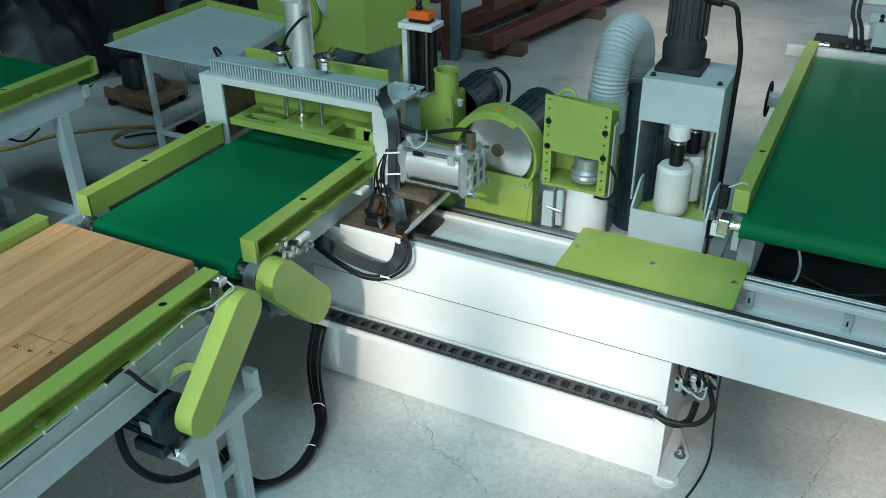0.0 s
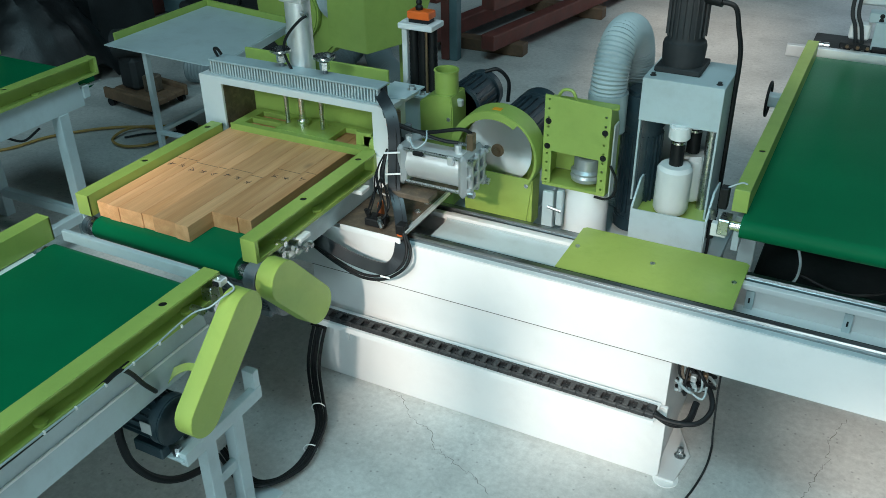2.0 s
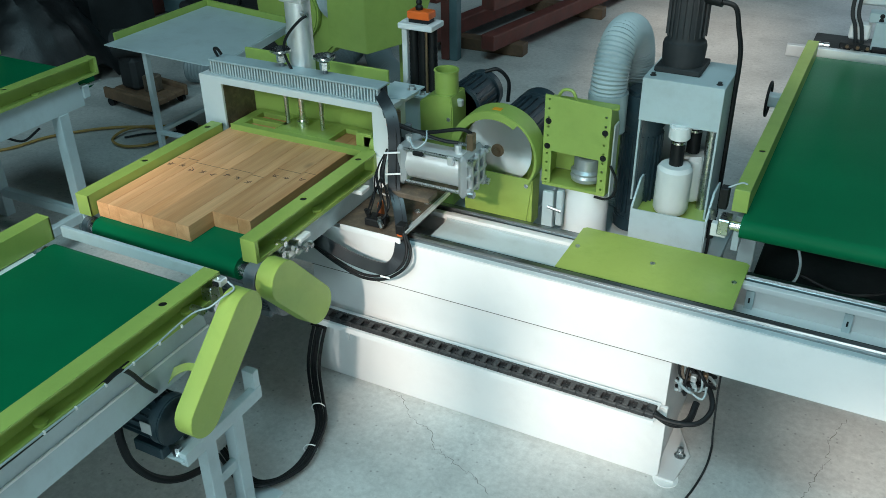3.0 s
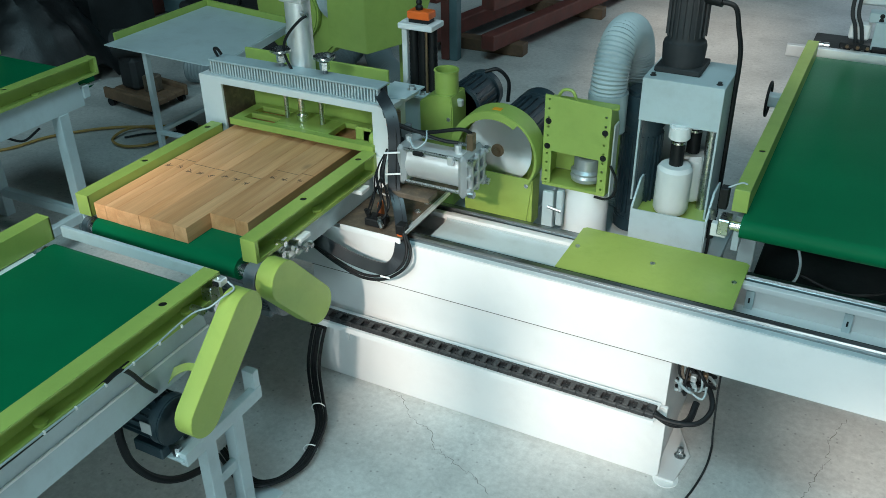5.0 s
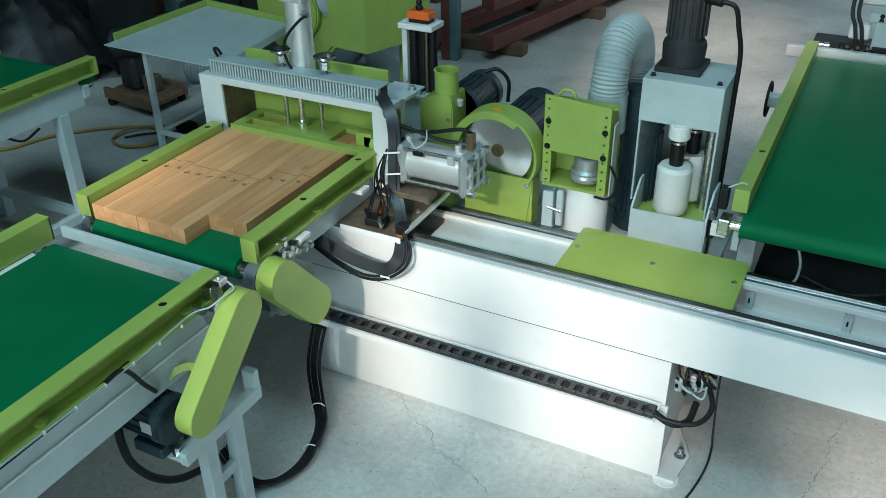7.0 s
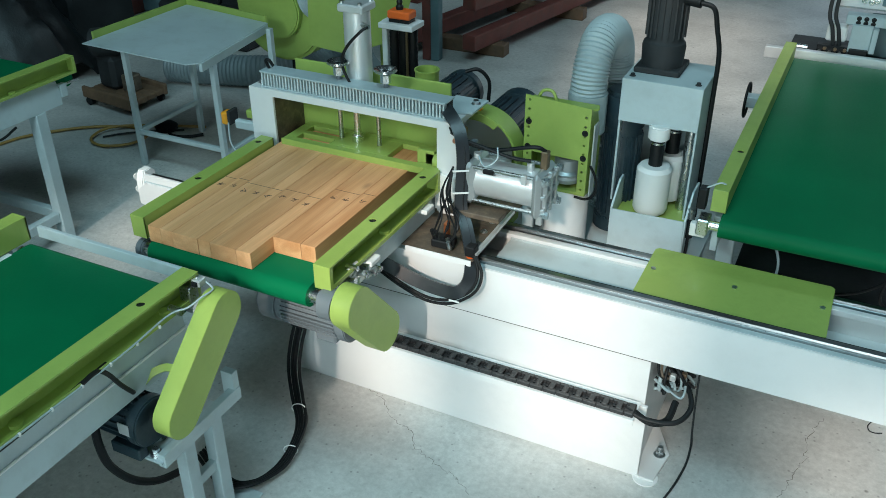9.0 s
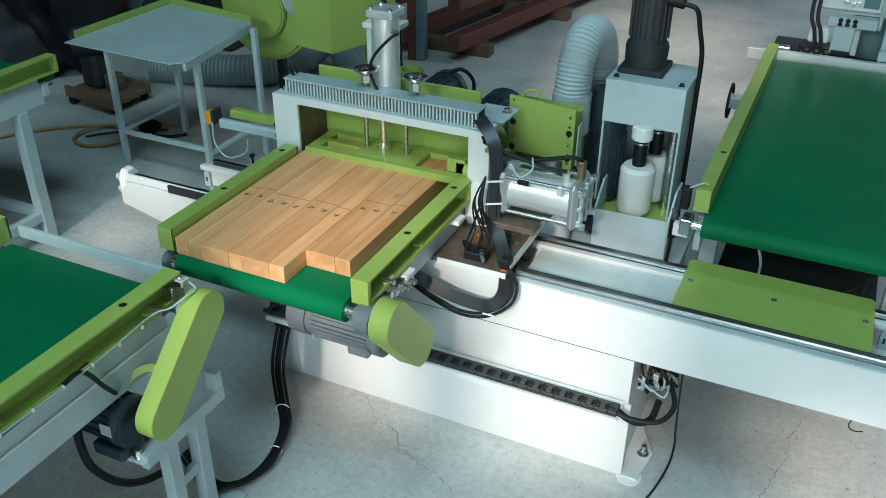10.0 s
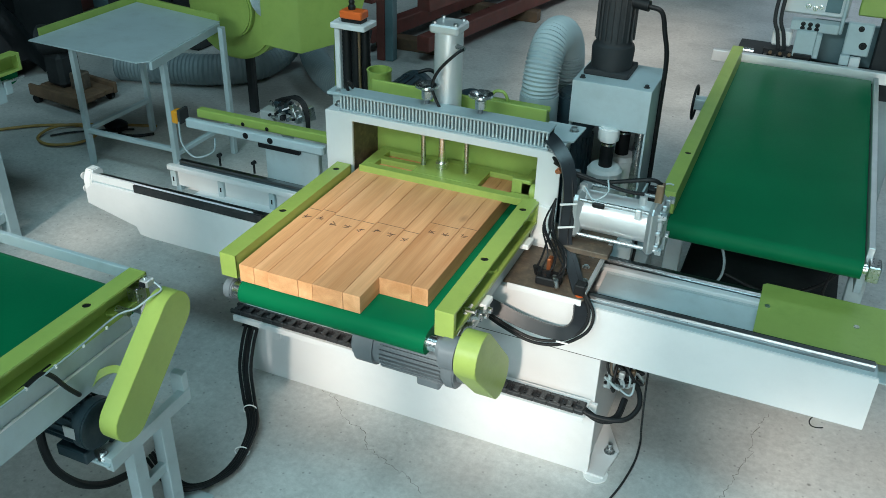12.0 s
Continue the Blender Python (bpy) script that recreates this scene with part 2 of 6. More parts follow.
def part(name, bm, mat_, parent, label=""):
    """One mesh, built in the world's metres, under a thing or a part."""
    b = base[parent]
    bmesh.ops.translate(bm, verts=bm.verts, vec=-b)
    ob = new(name, finish(bm, name, mat_))
    ob.parent = parent
    base[ob] = b
    return tagged(ob, label)


def single(name, bm, mat_, label, category, group="", kind="", at=None):
    """A thing of one mesh, with its origin at its base."""
    if at is None:
        lo = [min(v.co[i] for v in bm.verts) for i in range(3)]
        hi = [max(v.co[i] for v in bm.verts) for i in range(3)]
        at = ((lo[0] + hi[0]) / 2, (lo[1] + hi[1]) / 2, lo[2])
    bmesh.ops.translate(bm, verts=bm.verts, vec=-Vector(at))
    ob = new(name, finish(bm, name, mat_))
    ob.location = at
    base[ob] = Vector(at)
    return tagged(ob, label, category, group, kind)


def absorb(bm, other):
    me = bpy.data.meshes.new("tmp")
    other.to_mesh(me)
    other.free()
    bm.from_mesh(me)
    bpy.data.meshes.remove(me)
    return bm


def box(x0, x1, y0, y1, z0, z1, bevel=0.002, bm=None, turn=None):
    """A box with eased edges; turn: a matrix applied about its centre."""
    b = bmesh.new()
    c = Vector(((x0 + x1) / 2, (y0 + y1) / 2, (z0 + z1) / 2))
    bmesh.ops.create_cube(b, size=1)
    bmesh.ops.scale(b, verts=b.verts, vec=(x1 - x0, y1 - y0, z1 - z0))
    bevel = min(bevel, 0.45 * min(x1 - x0, y1 - y0, z1 - z0))
    if bevel > 0:
        bmesh.ops.bevel(b, geom=b.edges[:], offset=bevel, segments=1, affect="EDGES")
    if turn is not None:
        bmesh.ops.transform(b, matrix=turn, verts=b.verts)
    bmesh.ops.translate(b, verts=b.verts, vec=c)
    return b if bm is None else absorb(bm, b)


def rod(p0, p1, r, r2=None, seg=20, bm=None, bevel=0.0):
    """A round bar or cone from p0 to p1."""
    b = bmesh.new()
    p0, p1 = Vector(p0), Vector(p1)
    d = p1 - p0
    bmesh.ops.create_cone(b, cap_ends=True, segments=seg, radius1=r, radius2=r if r2 is None else r2, depth=d.length)
    if bevel > 0:
        rim = [e for e in b.edges if len(e.link_faces) == 2 and any(len(f.verts) > 4 for f in e.link_faces)]
        bmesh.ops.bevel(b, geom=rim, offset=bevel, segments=2, affect="EDGES")
    m = d.to_track_quat("Z", "Y").to_matrix().to_4x4()
    m.translation = (p0 + p1) / 2
    bmesh.ops.transform(b, matrix=m, verts=b.verts)
    return b if bm is None else absorb(bm, b)


def lathe(profile, at, axis="z", seg=24, bm=None):
    """Turns a profile of (radius, height) round an axis through at."""
    b = bmesh.new()
    rings = []
    for r, h in profile:
        rings.append([b.verts.new((r * math.cos(6.28318 * i / seg), r * math.sin(6.28318 * i / seg), h)) for i in range(seg)])
    for a, c in zip(rings, rings[1:]):
        for i in range(seg):
            b.faces.new((a[i], a[(i + 1) % seg], c[(i + 1) % seg], c[i]))
    for ring in (rings[0], rings[-1]):
        b.faces.new(ring)
    if axis == "x":
        bmesh.ops.rotate(b, verts=b.verts, matrix=Matrix.Rotation(radians(90), 3, "Y"))
    elif axis == "y":
        bmesh.ops.rotate(b, verts=b.verts, matrix=Matrix.Rotation(radians(-90), 3, "X"))
    bmesh.ops.translate(b, verts=b.verts, vec=Vector(at))
    return b if bm is None else absorb(bm, b)


def slab(outline, holes, lo, hi, axis="z", bevel=0.0, bm=None):
    """A plate of that outline between lo and hi along an axis, with round holes (u, v, r) through it."""
    b = bmesh.new()
    loops = [outline] + [[(u + r * math.cos(6.28318 * i / 16), v + r * math.sin(6.28318 * i / 16)) for i in range(16)] for u, v, r in holes]
    for pts in loops:
        vs = [b.verts.new((u, v, lo)) for u, v in pts]
        for i in range(len(vs)):
            b.edges.new((vs[i], vs[(i + 1) % len(vs)]))
    if holes:
        bmesh.ops.triangle_fill(b, edges=b.edges[:], use_beauty=True)
    else:
        b.faces.new(b.verts[:])
    got = bmesh.ops.extrude_face_region(b, geom=b.faces[:])
    bmesh.ops.translate(b, verts=[g for g in got["geom"] if isinstance(g, bmesh.types.BMVert)], vec=(0, 0, hi - lo))
    if bevel > 0:
        bmesh.ops.recalc_face_normals(b, faces=b.faces)
        sharp = [e for e in b.edges if len(e.link_faces) == 2 and e.calc_face_angle() > 0.9]
        bmesh.ops.bevel(b, geom=sharp, offset=bevel, segments=2, affect="EDGES")
    if axis == "x":  # (u, v) = (y, z)
        bmesh.ops.transform(b, matrix=Matrix(((0, 0, 1, 0), (1, 0, 0, 0), (0, 1, 0, 0), (0, 0, 0, 1))), verts=b.verts)
    elif axis == "y":  # (u, v) = (x, z)
        bmesh.ops.transform(b, matrix=Matrix(((1, 0, 0, 0), (0, 0, 1, 0), (0, 1, 0, 0), (0, 0, 0, 1))), verts=b.verts)
    return b if bm is None else absorb(bm, b)


def capsule(u0, v0, r0, u1, v1, r1, n=12):
    """The outline of a round-ended cover from one centre to the other."""
    a = math.atan2(v1 - v0, u1 - u0)
    pts = [(u0 + r0 * math.cos(a + 1.5708 + 3.14159 * i / n), v0 + r0 * math.sin(a + 1.5708 + 3.14159 * i / n)) for i in range(n + 1)]
    pts += [(u1 + r1 * math.cos(a - 1.5708 + 3.14159 * i / n), v1 + r1 * math.sin(a - 1.5708 + 3.14159 * i / n)) for i in range(n + 1)]
    return pts


def rect(u0, u1, v0, v1):
    return [(u0, v0), (u1, v0), (u1, v1), (u0, v1)]


def smooth_line(pts, steps=8):
    pts = [Vector(p) for p in pts]
    ext = [2 * pts[0] - pts[1]] + pts + [2 * pts[-1] - pts[-2]]
    out = []
    for a, b, c, d in zip(ext, ext[1:], ext[2:], ext[3:]):
        for i in range(steps):
            t = i / steps
            out.append(0.5 * ((2 * b) + (c - a) * t + (2 * a - 5 * b + 4 * c - d) * t * t + (3 * b - a - 3 * c + d) * t ** 3))
    return out + [pts[-1]]


def tube(pts, r, seg=10, steps=8, ribs=0, rib_depth=0.0, flat=None, bm=None):
    """A hose or cable along a line; ribs: rings per metre; flat: (half width, half thickness, facing vector) for a band."""
    line = smooth_line(pts, steps)
    if ribs:
        fine = []
        for a, b in zip(line, line[1:]):
            k = max(1, round((b - a).length * ribs * 2))
            fine += [a.lerp(b, i / k) for i in range(k)]
        line = fine + [line[-1]]
    b_ = bmesh.new()
    rings, up = [], None
    for i, p in enumerate(line):
        d = (line[min(i + 1, len(line) - 1)] - line[max(i - 1, 0)]).normalized()
        up = Vector((0.3, 0.2, 1)) if up is None else up
        side = d.cross(up)
        side = side.normalized() if side.length > 1e-4 else d.orthogonal().normalized()
        up = side.cross(d).normalized()
        rad = r + (rib_depth if ribs and i % 2 else 0)
        if flat:
            s = d.cross(Vector(flat[2])).normalized()
            n = d.cross(s)
            rings.append([b_.verts.new(p + s * a * flat[0] + n * c * flat[1]) for a, c in ((-1, -1), (1, -1), (1, 1), (-1, 1))])
        else:
            rings.append([b_.verts.new(p + (side * math.cos(6.28318 * k / seg) + up * math.sin(6.28318 * k / seg)) * rad) for k in range(seg)])
    for a, c in zip(rings, rings[1:]):
        n = len(a)
        for k in range(n):
            b_.faces.new((a[k], a[(k + 1) % n], c[(k + 1) % n], c[k]))
    b_.faces.new(rings[0])
    b_.faces.new(rings[-1])
    return b_ if bm is None else absorb(bm, b_)


def bolt(at, axis, r=0.008, h=0.006, bm=None):
    """A hexagon bolt head with its washer."""
    d = Vector({"x": (1, 0, 0), "y": (0, 1, 0), "z": (0, 0, 1), "-y": (0, -1, 0), "-x": (-1, 0, 0)}[axis])
    at = Vector(at)
    b = rod(at, at + d * 0.0015, r * 1.5, seg=14, bm=bm)
    return rod(at + d * 0.001, at + d * h, r, seg=6, bm=b)


def beltloop(x0, x1, y0, y1, top, r):
    """An endless belt round two rollers that lie along x."""
    pts = [(y0 - r * math.sin(3.14159 * i / 10), top - r + r * math.cos(3.14159 * i / 10)) for i in range(11)]
    pts += [(y1 + r * math.sin(3.14159 * i / 10), top - r - r * math.cos(3.14159 * i / 10)) for i in range(11)]
    return slab(pts, [], x0, x1, "x")


def channel(x_web, x_out, y0, y1, z0, z1, holes, owner, label=""):
    """A C-section side rail: web beside the belt, flanges outwards, closed ends; a mesh per plate."""
    t = 0.006
    lo, hi = min(x_web, x_out), max(x_web, x_out)
    s = 1 if x_out > x_web else -1
    xc = x_web + s * abs(x_out - x_web) * 0.45
    b = slab(rect(lo, hi, y0, y1), [(xc, y, 0.0125) for y in holes], z1 - t, z1, "z")
    box(lo, hi, y0, y1, z0, z0 + t, 0.001, b)
    box(*sorted((x_web, x_web + s * t)), y0, y1, z0 + t, z1 - t, 0, b)
    box(lo, hi, y0 - 0.001, y0 + t, z0 + 0.001, z1 + 0.0005, 0.001, b)
    box(lo, hi, y1 - t, y1 + 0.001, z0 + 0.001, z1 + 0.0005, 0.001, b)
    lip = sorted((x_out, x_out - s * 0.003))
    box(*lip, y0 + t, y1 - t, z0 + t, z0 + 0.014, 0, b)
    for ya, yb in ((y0 + t, y0 + 0.016), (y1 - 0.016, y1 - t)):
        box(*lip, ya, yb, z0 + 0.014, z1 - t, 0, b)
    rail = part("side_rail", b, GREEN, owner, label)
    # black discs stand in for the shaded inside seen through the holes
    for y in holes:
        part("hole_plug", rod((xc, y, z1 - 0.012), (xc, y, z1 - 0.003), 0.0124, seg=16), BLACK, rail)
    return rail


def channel_lugs(x_web, x_out, ys, z0, owner):
    for y in ys:
        xm = (x_web + x_out) / 2
        part("rail_lug", rod((xm, y, z0 + 0.006), (xm, y, z0 + 0.016), 0.018, seg=16), GREEN, owner)


def motor(owner, p0, p1, r, mat_, fins=18, name="motor", fan=True):
    """A finned electric motor between two points."""
    p0, p1 = Vector(p0), Vector(p1)
    d = (p1 - p0).normalized()
    b = rod(p0 + d * 0.03, p1, r * 0.90, seg=28)
    fins_made = []
    L = (p1 - p0).length
    side = d.orthogonal().normalized()
    up = d.cross(side)
    for i in range(fins):
        a = 6.28318 * i / fins
        n = side * math.cos(a) + up * math.sin(a)
        tq = d.cross(n)
        m = Matrix((tq, n, d)).transposed().to_4x4()
        f = bmesh.new()
        bmesh.ops.create_cube(f, size=1)
        bmesh.ops.scale(f, verts=f.verts, vec=(0.005, r * 0.14, L * 0.58))
        m.translation = p0 + d * L * 0.58 + n * r * 0.93
        bmesh.ops.transform(f, matrix=m, verts=f.verts)
        fins_made.append(f)
    body = part(name, b, mat_, owner)
    for f in fins_made:
        part("cooling_fin", f, mat_, body)
    if fan:
        part("fan_cowl", rod(p0, p0 + d * L * 0.26, r * 1.0, seg=28, bevel=r * 0.18), mat_, body)
    part("end_bell", rod(p1 - d * L * 0.1, p1, r * 1.04, seg=28, bevel=0.004), mat_, body)
    return body

# ---- the hall ----
def wall_with_openings(name, x0, x1, y, z1, openings, thick=0.25):
    """A wall along x at y, with rectangular openings (x0, x1, z0, z1), built from upright and lying strips."""
    b = bmesh.new()
    xs = sorted({x0, x1, *[o[0] for o in openings], *[o[1] for o in openings]})
    for a, c in zip(xs, xs[1:]):
        cut = sorted([(o[2], o[3]) for o in openings if o[0] <= a + 1e-6 and o[1] >= c - 1e-6])
        z = 0.0
        for lo, hi in cut:
            if lo > z:
                box(a, c, y - thick, y, z, lo, 0, b)
            z = hi
        if z < z1:
            box(a, c, y - thick, y, z, z1, 0, b)
    return single(name, b, WALLM, "unseen grey hall wall with openings added to shape the light", "wall", kind="structure", at=((x0 + x1) / 2, y, 0))


HX0, HX1, HY0, HY1, HZ = -15.0, 9.0, -4.0, 17.0, 8.0
single("floor", box(HX0 - 1, HX1 + 1, HY0 - 1, HY1 + 1, -0.3, 0.0, 0), CONCRETE, "worn pale concrete workshop floor with stains and cracks", "floor", kind="structure", at=(0, 0, 0))
# walls out of view; their openings are set where patches and fill are wanted
wall_with_openings("wall_south", HX0, HX1, HY0, HZ, SUN_OPENINGS)
wall_with_openings("wall_north", HX0, HX1, HY1 + 0.25, HZ, [(-1.0, 5.0, 0.0, 4.5)])
single("wall_west", box(HX0 - 0.25, HX0, HY0, HY1, 0, HZ, 0), WALLM, "plain grey hall wall", "wall", kind="structure")
single("wall_east", box(HX1, HX1 + 0.25, HY0, HY1, 0, HZ, 0), WALLM, "plain grey hall wall", "wall", kind="structure")


# unseen roof, cut open above the added fill lamps
def ceiling():
    b = bmesh.new()
    xs = sorted({HX0, HX1, *[v for o in ROOF_OPENINGS for v in o[:2]]})
    for a, c in zip(xs, xs[1:]):
        cut = sorted([(o[2], o[3]) for o in ROOF_OPENINGS if o[0] <= a + 1e-6 and o[1] >= c - 1e-6])
        y = HY0
        for lo, hi in cut:
            if lo > y:
                box(a, c, y, lo, HZ, HZ + 0.2, 0, b)
            y = hi
        if y < HY1:
            box(a, c, y, HY1, HZ, HZ + 0.2, 0, b)
    return single("ceiling", b, WALLM, "unseen grey sheet roof with strips cut open for fill lamps", "ceiling", kind="structure")


ceiling()


def floor_crack(pts, width):
    rng = random.Random(len(pts) * 7 + int(abs(pts[0][0]) * 100))
    line = []
    for a, c in zip(pts, pts[1:]):
        for i in range(9):
            t = i / 9
            line.append((a[0] + (c[0] - a[0]) * t + rng.uniform(-1, 1) * 0.010, a[1] + (c[1] - a[1]) * t + rng.uniform(-1, 1) * 0.010))
    b = bmesh.new()
    rows = []
    for i, (x, y) in enumerate(line):
        j = min(i + 1, len(line) - 1)
        k = max(i - 1, 0)
        d = Vector((line[j][0] - line[k][0], line[j][1] - line[k][1], 0)).normalized()
        n = Vector((-d.y, d.x, 0)) * width * rng.uniform(0.25, 1.0)
        rows.append((b.verts.new(Vector((x, y, 0.0015)) + n), b.verts.new(Vector((x, y, 0.0015)) - n)))
    for p, q_ in zip(rows, rows[1:]):
        b.faces.new((p[0], p[1], q_[1], q_[0]))
    return single("floor_crack", b, CRACK, "thin jagged crack in the concrete floor", "crack", kind="structure")


for pts, w in CRACKS:
    floor_crack(pts, w)


# ---- the machine bed ----
def machine_bed():
    t = thing("machine_bed", (-1.0, 2.6, 0), "long white steel machine bed with two polished guide rails", "machine bed")
    # the long beam: front and back webs, floor of the trough, ends
    b = slab([(-2.545, 0.60), (-2.31, 0.545), (-2.295, 0.512), (-2.24, 0.506), (0.425, 0.506), (0.425, 0.70), (-2.50, 0.70), (-2.545, 0.66)], [], 2.36, 2.372, "y", 0.002)
    part("front_panel", b, WHITE, t, "smooth white painted sheet-steel face")
    b = slab([(-2.40, 0.50), (0.425, 0.50), (0.425, 0.643), (-2.40, 0.643)], [], 2.795, 2.807, "y", 0.002)
    part("back_panel", b, WHITE, t)
    part("trough_floor", box(-2.26, 0.41, 2.372, 2.795, 0.545, 0.56, 0), WHITE, t)
    part("end_plate", box(0.413, 0.425, 2.372, 2.795, 0.51, 0.66, 0.001), WHITE, t)
    part("rail_tube", box(-2.53, -2.26, 2.372, 2.45, 0.62, 0.68, 0.004), WHITE, t)
    part("inner_wall", box(-2.40, 0.38, 2.716, 2.724, 0.56, 0.655, 0.001), WHITE, t)
    for x in RIBS:
        part("rib", box(x - 0.014, x + 0.014, 2.700, 2.716, 0.56, 0.632, 0.001), GREY, t)
        part("rib_slot", box(x - 0.003, x + 0.003, 2.698, 2.701, 0.585, 0.605, 0), BLACK, t)
    part("wall_flange", box(-2.405, 0.40, 2.690, 2.716, 0.640, 0.662, 0.002), WHITE, t)
    # rails with their seats
    for y, x0, z in ((2.405, -2.52, 0.70), (2.758, -2.40, 0.643)):
        part("rail_seat", box(x0, 0.42, y - 0.032, y + 0.032, z - 0.02, z, 0.001), GREY, t)
        prof = [(y - 0.012, z), (y + 0.012, z), (y + 0.012, z + 0.008), (y + 0.008, z + 0.012), (y + 0.012, z + 0.016), (y + 0.010, z + 0.022), (y - 0.010, z + 0.022), (y - 0.012, z + 0.016), (y - 0.008, z + 0.012), (y - 0.012, z + 0.008)]
        part("guide_rail", slab(prof, [], x0 + 0.02, 0.41, "x"), RAILM, t, "polished steel linear guide rail")
        part("gear_rack", box(max(x0 + 0.02, -2.2), 0.41, y + 0.02, y + 0.030, z, z + 0.012, 0.001), BLACK, t)
    cap = part("end_casting", slab([(2.366, 0.640), (2.366, 0.700), (2.385, 0.742), (2.425, 0.742), (2.445, 0.722), (2.445, 0.640)], [], -2.553, -2.515, "x", 0.004), PLASTIC, t, "white cast end cap")
    for y, z in ((2.375, 0.715), (2.375, 0.66), (2.43, 0.66)):
        part("screw", bolt((-2.553, y, z), "-x", 0.010, 0.010), PLASTIC, cap)
    part("rail_strip", box(-2.515, -1.75, 2.3765, 2.390, 0.7005, 0.731, 0.002), WHITE, t)
    # pedestal
    # added dark strip that paints the shaded gap under the beam
    part("joint_seal", box(-1.80, -0.385, 2.3625, 2.372, 0.5030, 0.5055, 0), DARKM, t)
    part("pedestal", box(-1.80, -0.385, 2.368, 2.84, 0.0, 0.5025, 0.001), WHITE, t, "white box pedestal standing on the floor")
    part("apron", box(-1.80, -0.372, 2.352, 2.368, 0.0, 0.318, 0.002), WHITE, t)
    b = box(-1.79, -0.395, 2.248, 2.352, 0.330, 0.336, 0.001)
    box(-1.79, -0.395, 2.248, 2.251, 0.312, 0.332, 0.001, b)
    part("chain_tray", b, WHITE, t, "folded white tray under the cable chain")
    part("foot_plate", slab([(-0.384, 2.345), (-0.315, 2.345), (-0.292, 2.50), (-0.375, 2.66), (-0.384, 2.66)], [], 0.0, 0.012, "z", 0.002), WHITE, t)
    b = bolt((-0.326, 2.485, 0.012), "z", 0.014, 0.02)
    rod((-0.326, 2.485, 0.03), (-0.326, 2.485, 0.05), 0.009, seg=12, bm=b)
    part("anchor_bolt", b, STEEL, t)
    part("foot_washer", rod((-0.345, 2.36, 0.0), (-0.345, 2.36, 0.004), 0.045, seg=24), PLASTIC, t)
    foot = part("end_foot", box(0.285, 0.305, 2.40, 2.42, 0.478, 0.505, 0.002), BLACK, t)
    part("plug", rod((0.305, 2.41, 0.488), (0.345, 2.405, 0.485), 0.006, seg=10), PLASTIC, foot)
    part("wire", tube([(0.290, 2.40, 0.482), (0.282, 2.395, 0.465), (0.288, 2.39, 0.452), (0.305, 2.39, 0.448), (0.325, 2.39, 0.455)], 0.002, 6), BLACK, foot)
    return t


def bed_wiring():
    t = thing("wiring_bundle", (-0.30, 2.45, 0.3), "tangle of black and grey cables with fittings under the beam", "cable bundle")
    rng = random.Random(4)
    for i in range(20):
        a = (-0.38 + rng.uniform(0, 0.02), 2.42 + rng.uniform(0, 0.14), 0.50 - rng.uniform(0, 0.03))
        pts = [a, (-0.33 + rng.uniform(-0.03, 0.05), 2.42 + rng.uniform(-0.03, 0.12), 0.45 - rng.uniform(0, 0.06)),
               (-0.30 + rng.uniform(-0.05, 0.06), 2.42 + rng.uniform(-0.05, 0.1), 0.40 - rng.uniform(0, 0.05)),
               (-0.37, 2.42 + rng.uniform(-0.04, 0.12), 0.33 + rng.uniform(-0.02, 0.1))]
        part("cable", tube(pts, rng.choice((0.004, 0.005, 0.006)), 8), rng.choice((BLACK, BLACK, PALEHOSE, BLACK, RUSTY)), t)
    part("coil", tube([(-0.352, 2.45 + 0.05 * math.cos(a), 0.40 + 0.055 * math.sin(a)) for a in [0.4 * i for i in range(14)]], 0.007), PALEHOSE, t)
    part("coil", tube([(-0.336, 2.45 + 0.06 * math.cos(a), 0.40 + 0.065 * math.sin(a)) for a in [0.4 * i for i in range(15)]], 0.005), BLACK, t)
    part("valve_block", box(-0.325, -0.305, 2.41, 2.43, 0.41, 0.435, 0.003), ALU, t)
    part("valve_block", box(-0.290, -0.272, 2.42, 2.44, 0.425, 0.445, 0.003), BRASS, t)
    part("main_cable", tube([(-0.43, 2.28, 0.352), (-0.36, 2.275, 0.335), (-0.27, 2.30, 0.335), (-0.235, 2.36, 0.36), (-0.26, 2.42, 0.395), (-0.31, 2.44, 0.42)], 0.009), BLACK, t)
    part("main_cable", tube([(-0.43, 2.30, 0.345), (-0.35, 2.29, 0.315), (-0.30, 2.33, 0.31), (-0.29, 2.40, 0.34)], 0.012), BLACK, t)
    return t


def floor_cable():
    b = tube([(-0.25, 2.58, 0.49), (-0.248, 2.60, 0.25), (-0.242, 2.63, 0.04), (-0.232, 2.58, 0.006), (-0.230, 2.464, 0.006), (-0.256, 2.303, 0.006), (-0.31, 2.16, 0.006), (-0.42, 2.0, 0.006)], 0.004)
    single("floor_cable", b, DARKM, "thin dark cable running from the beam across the floor", "cable")


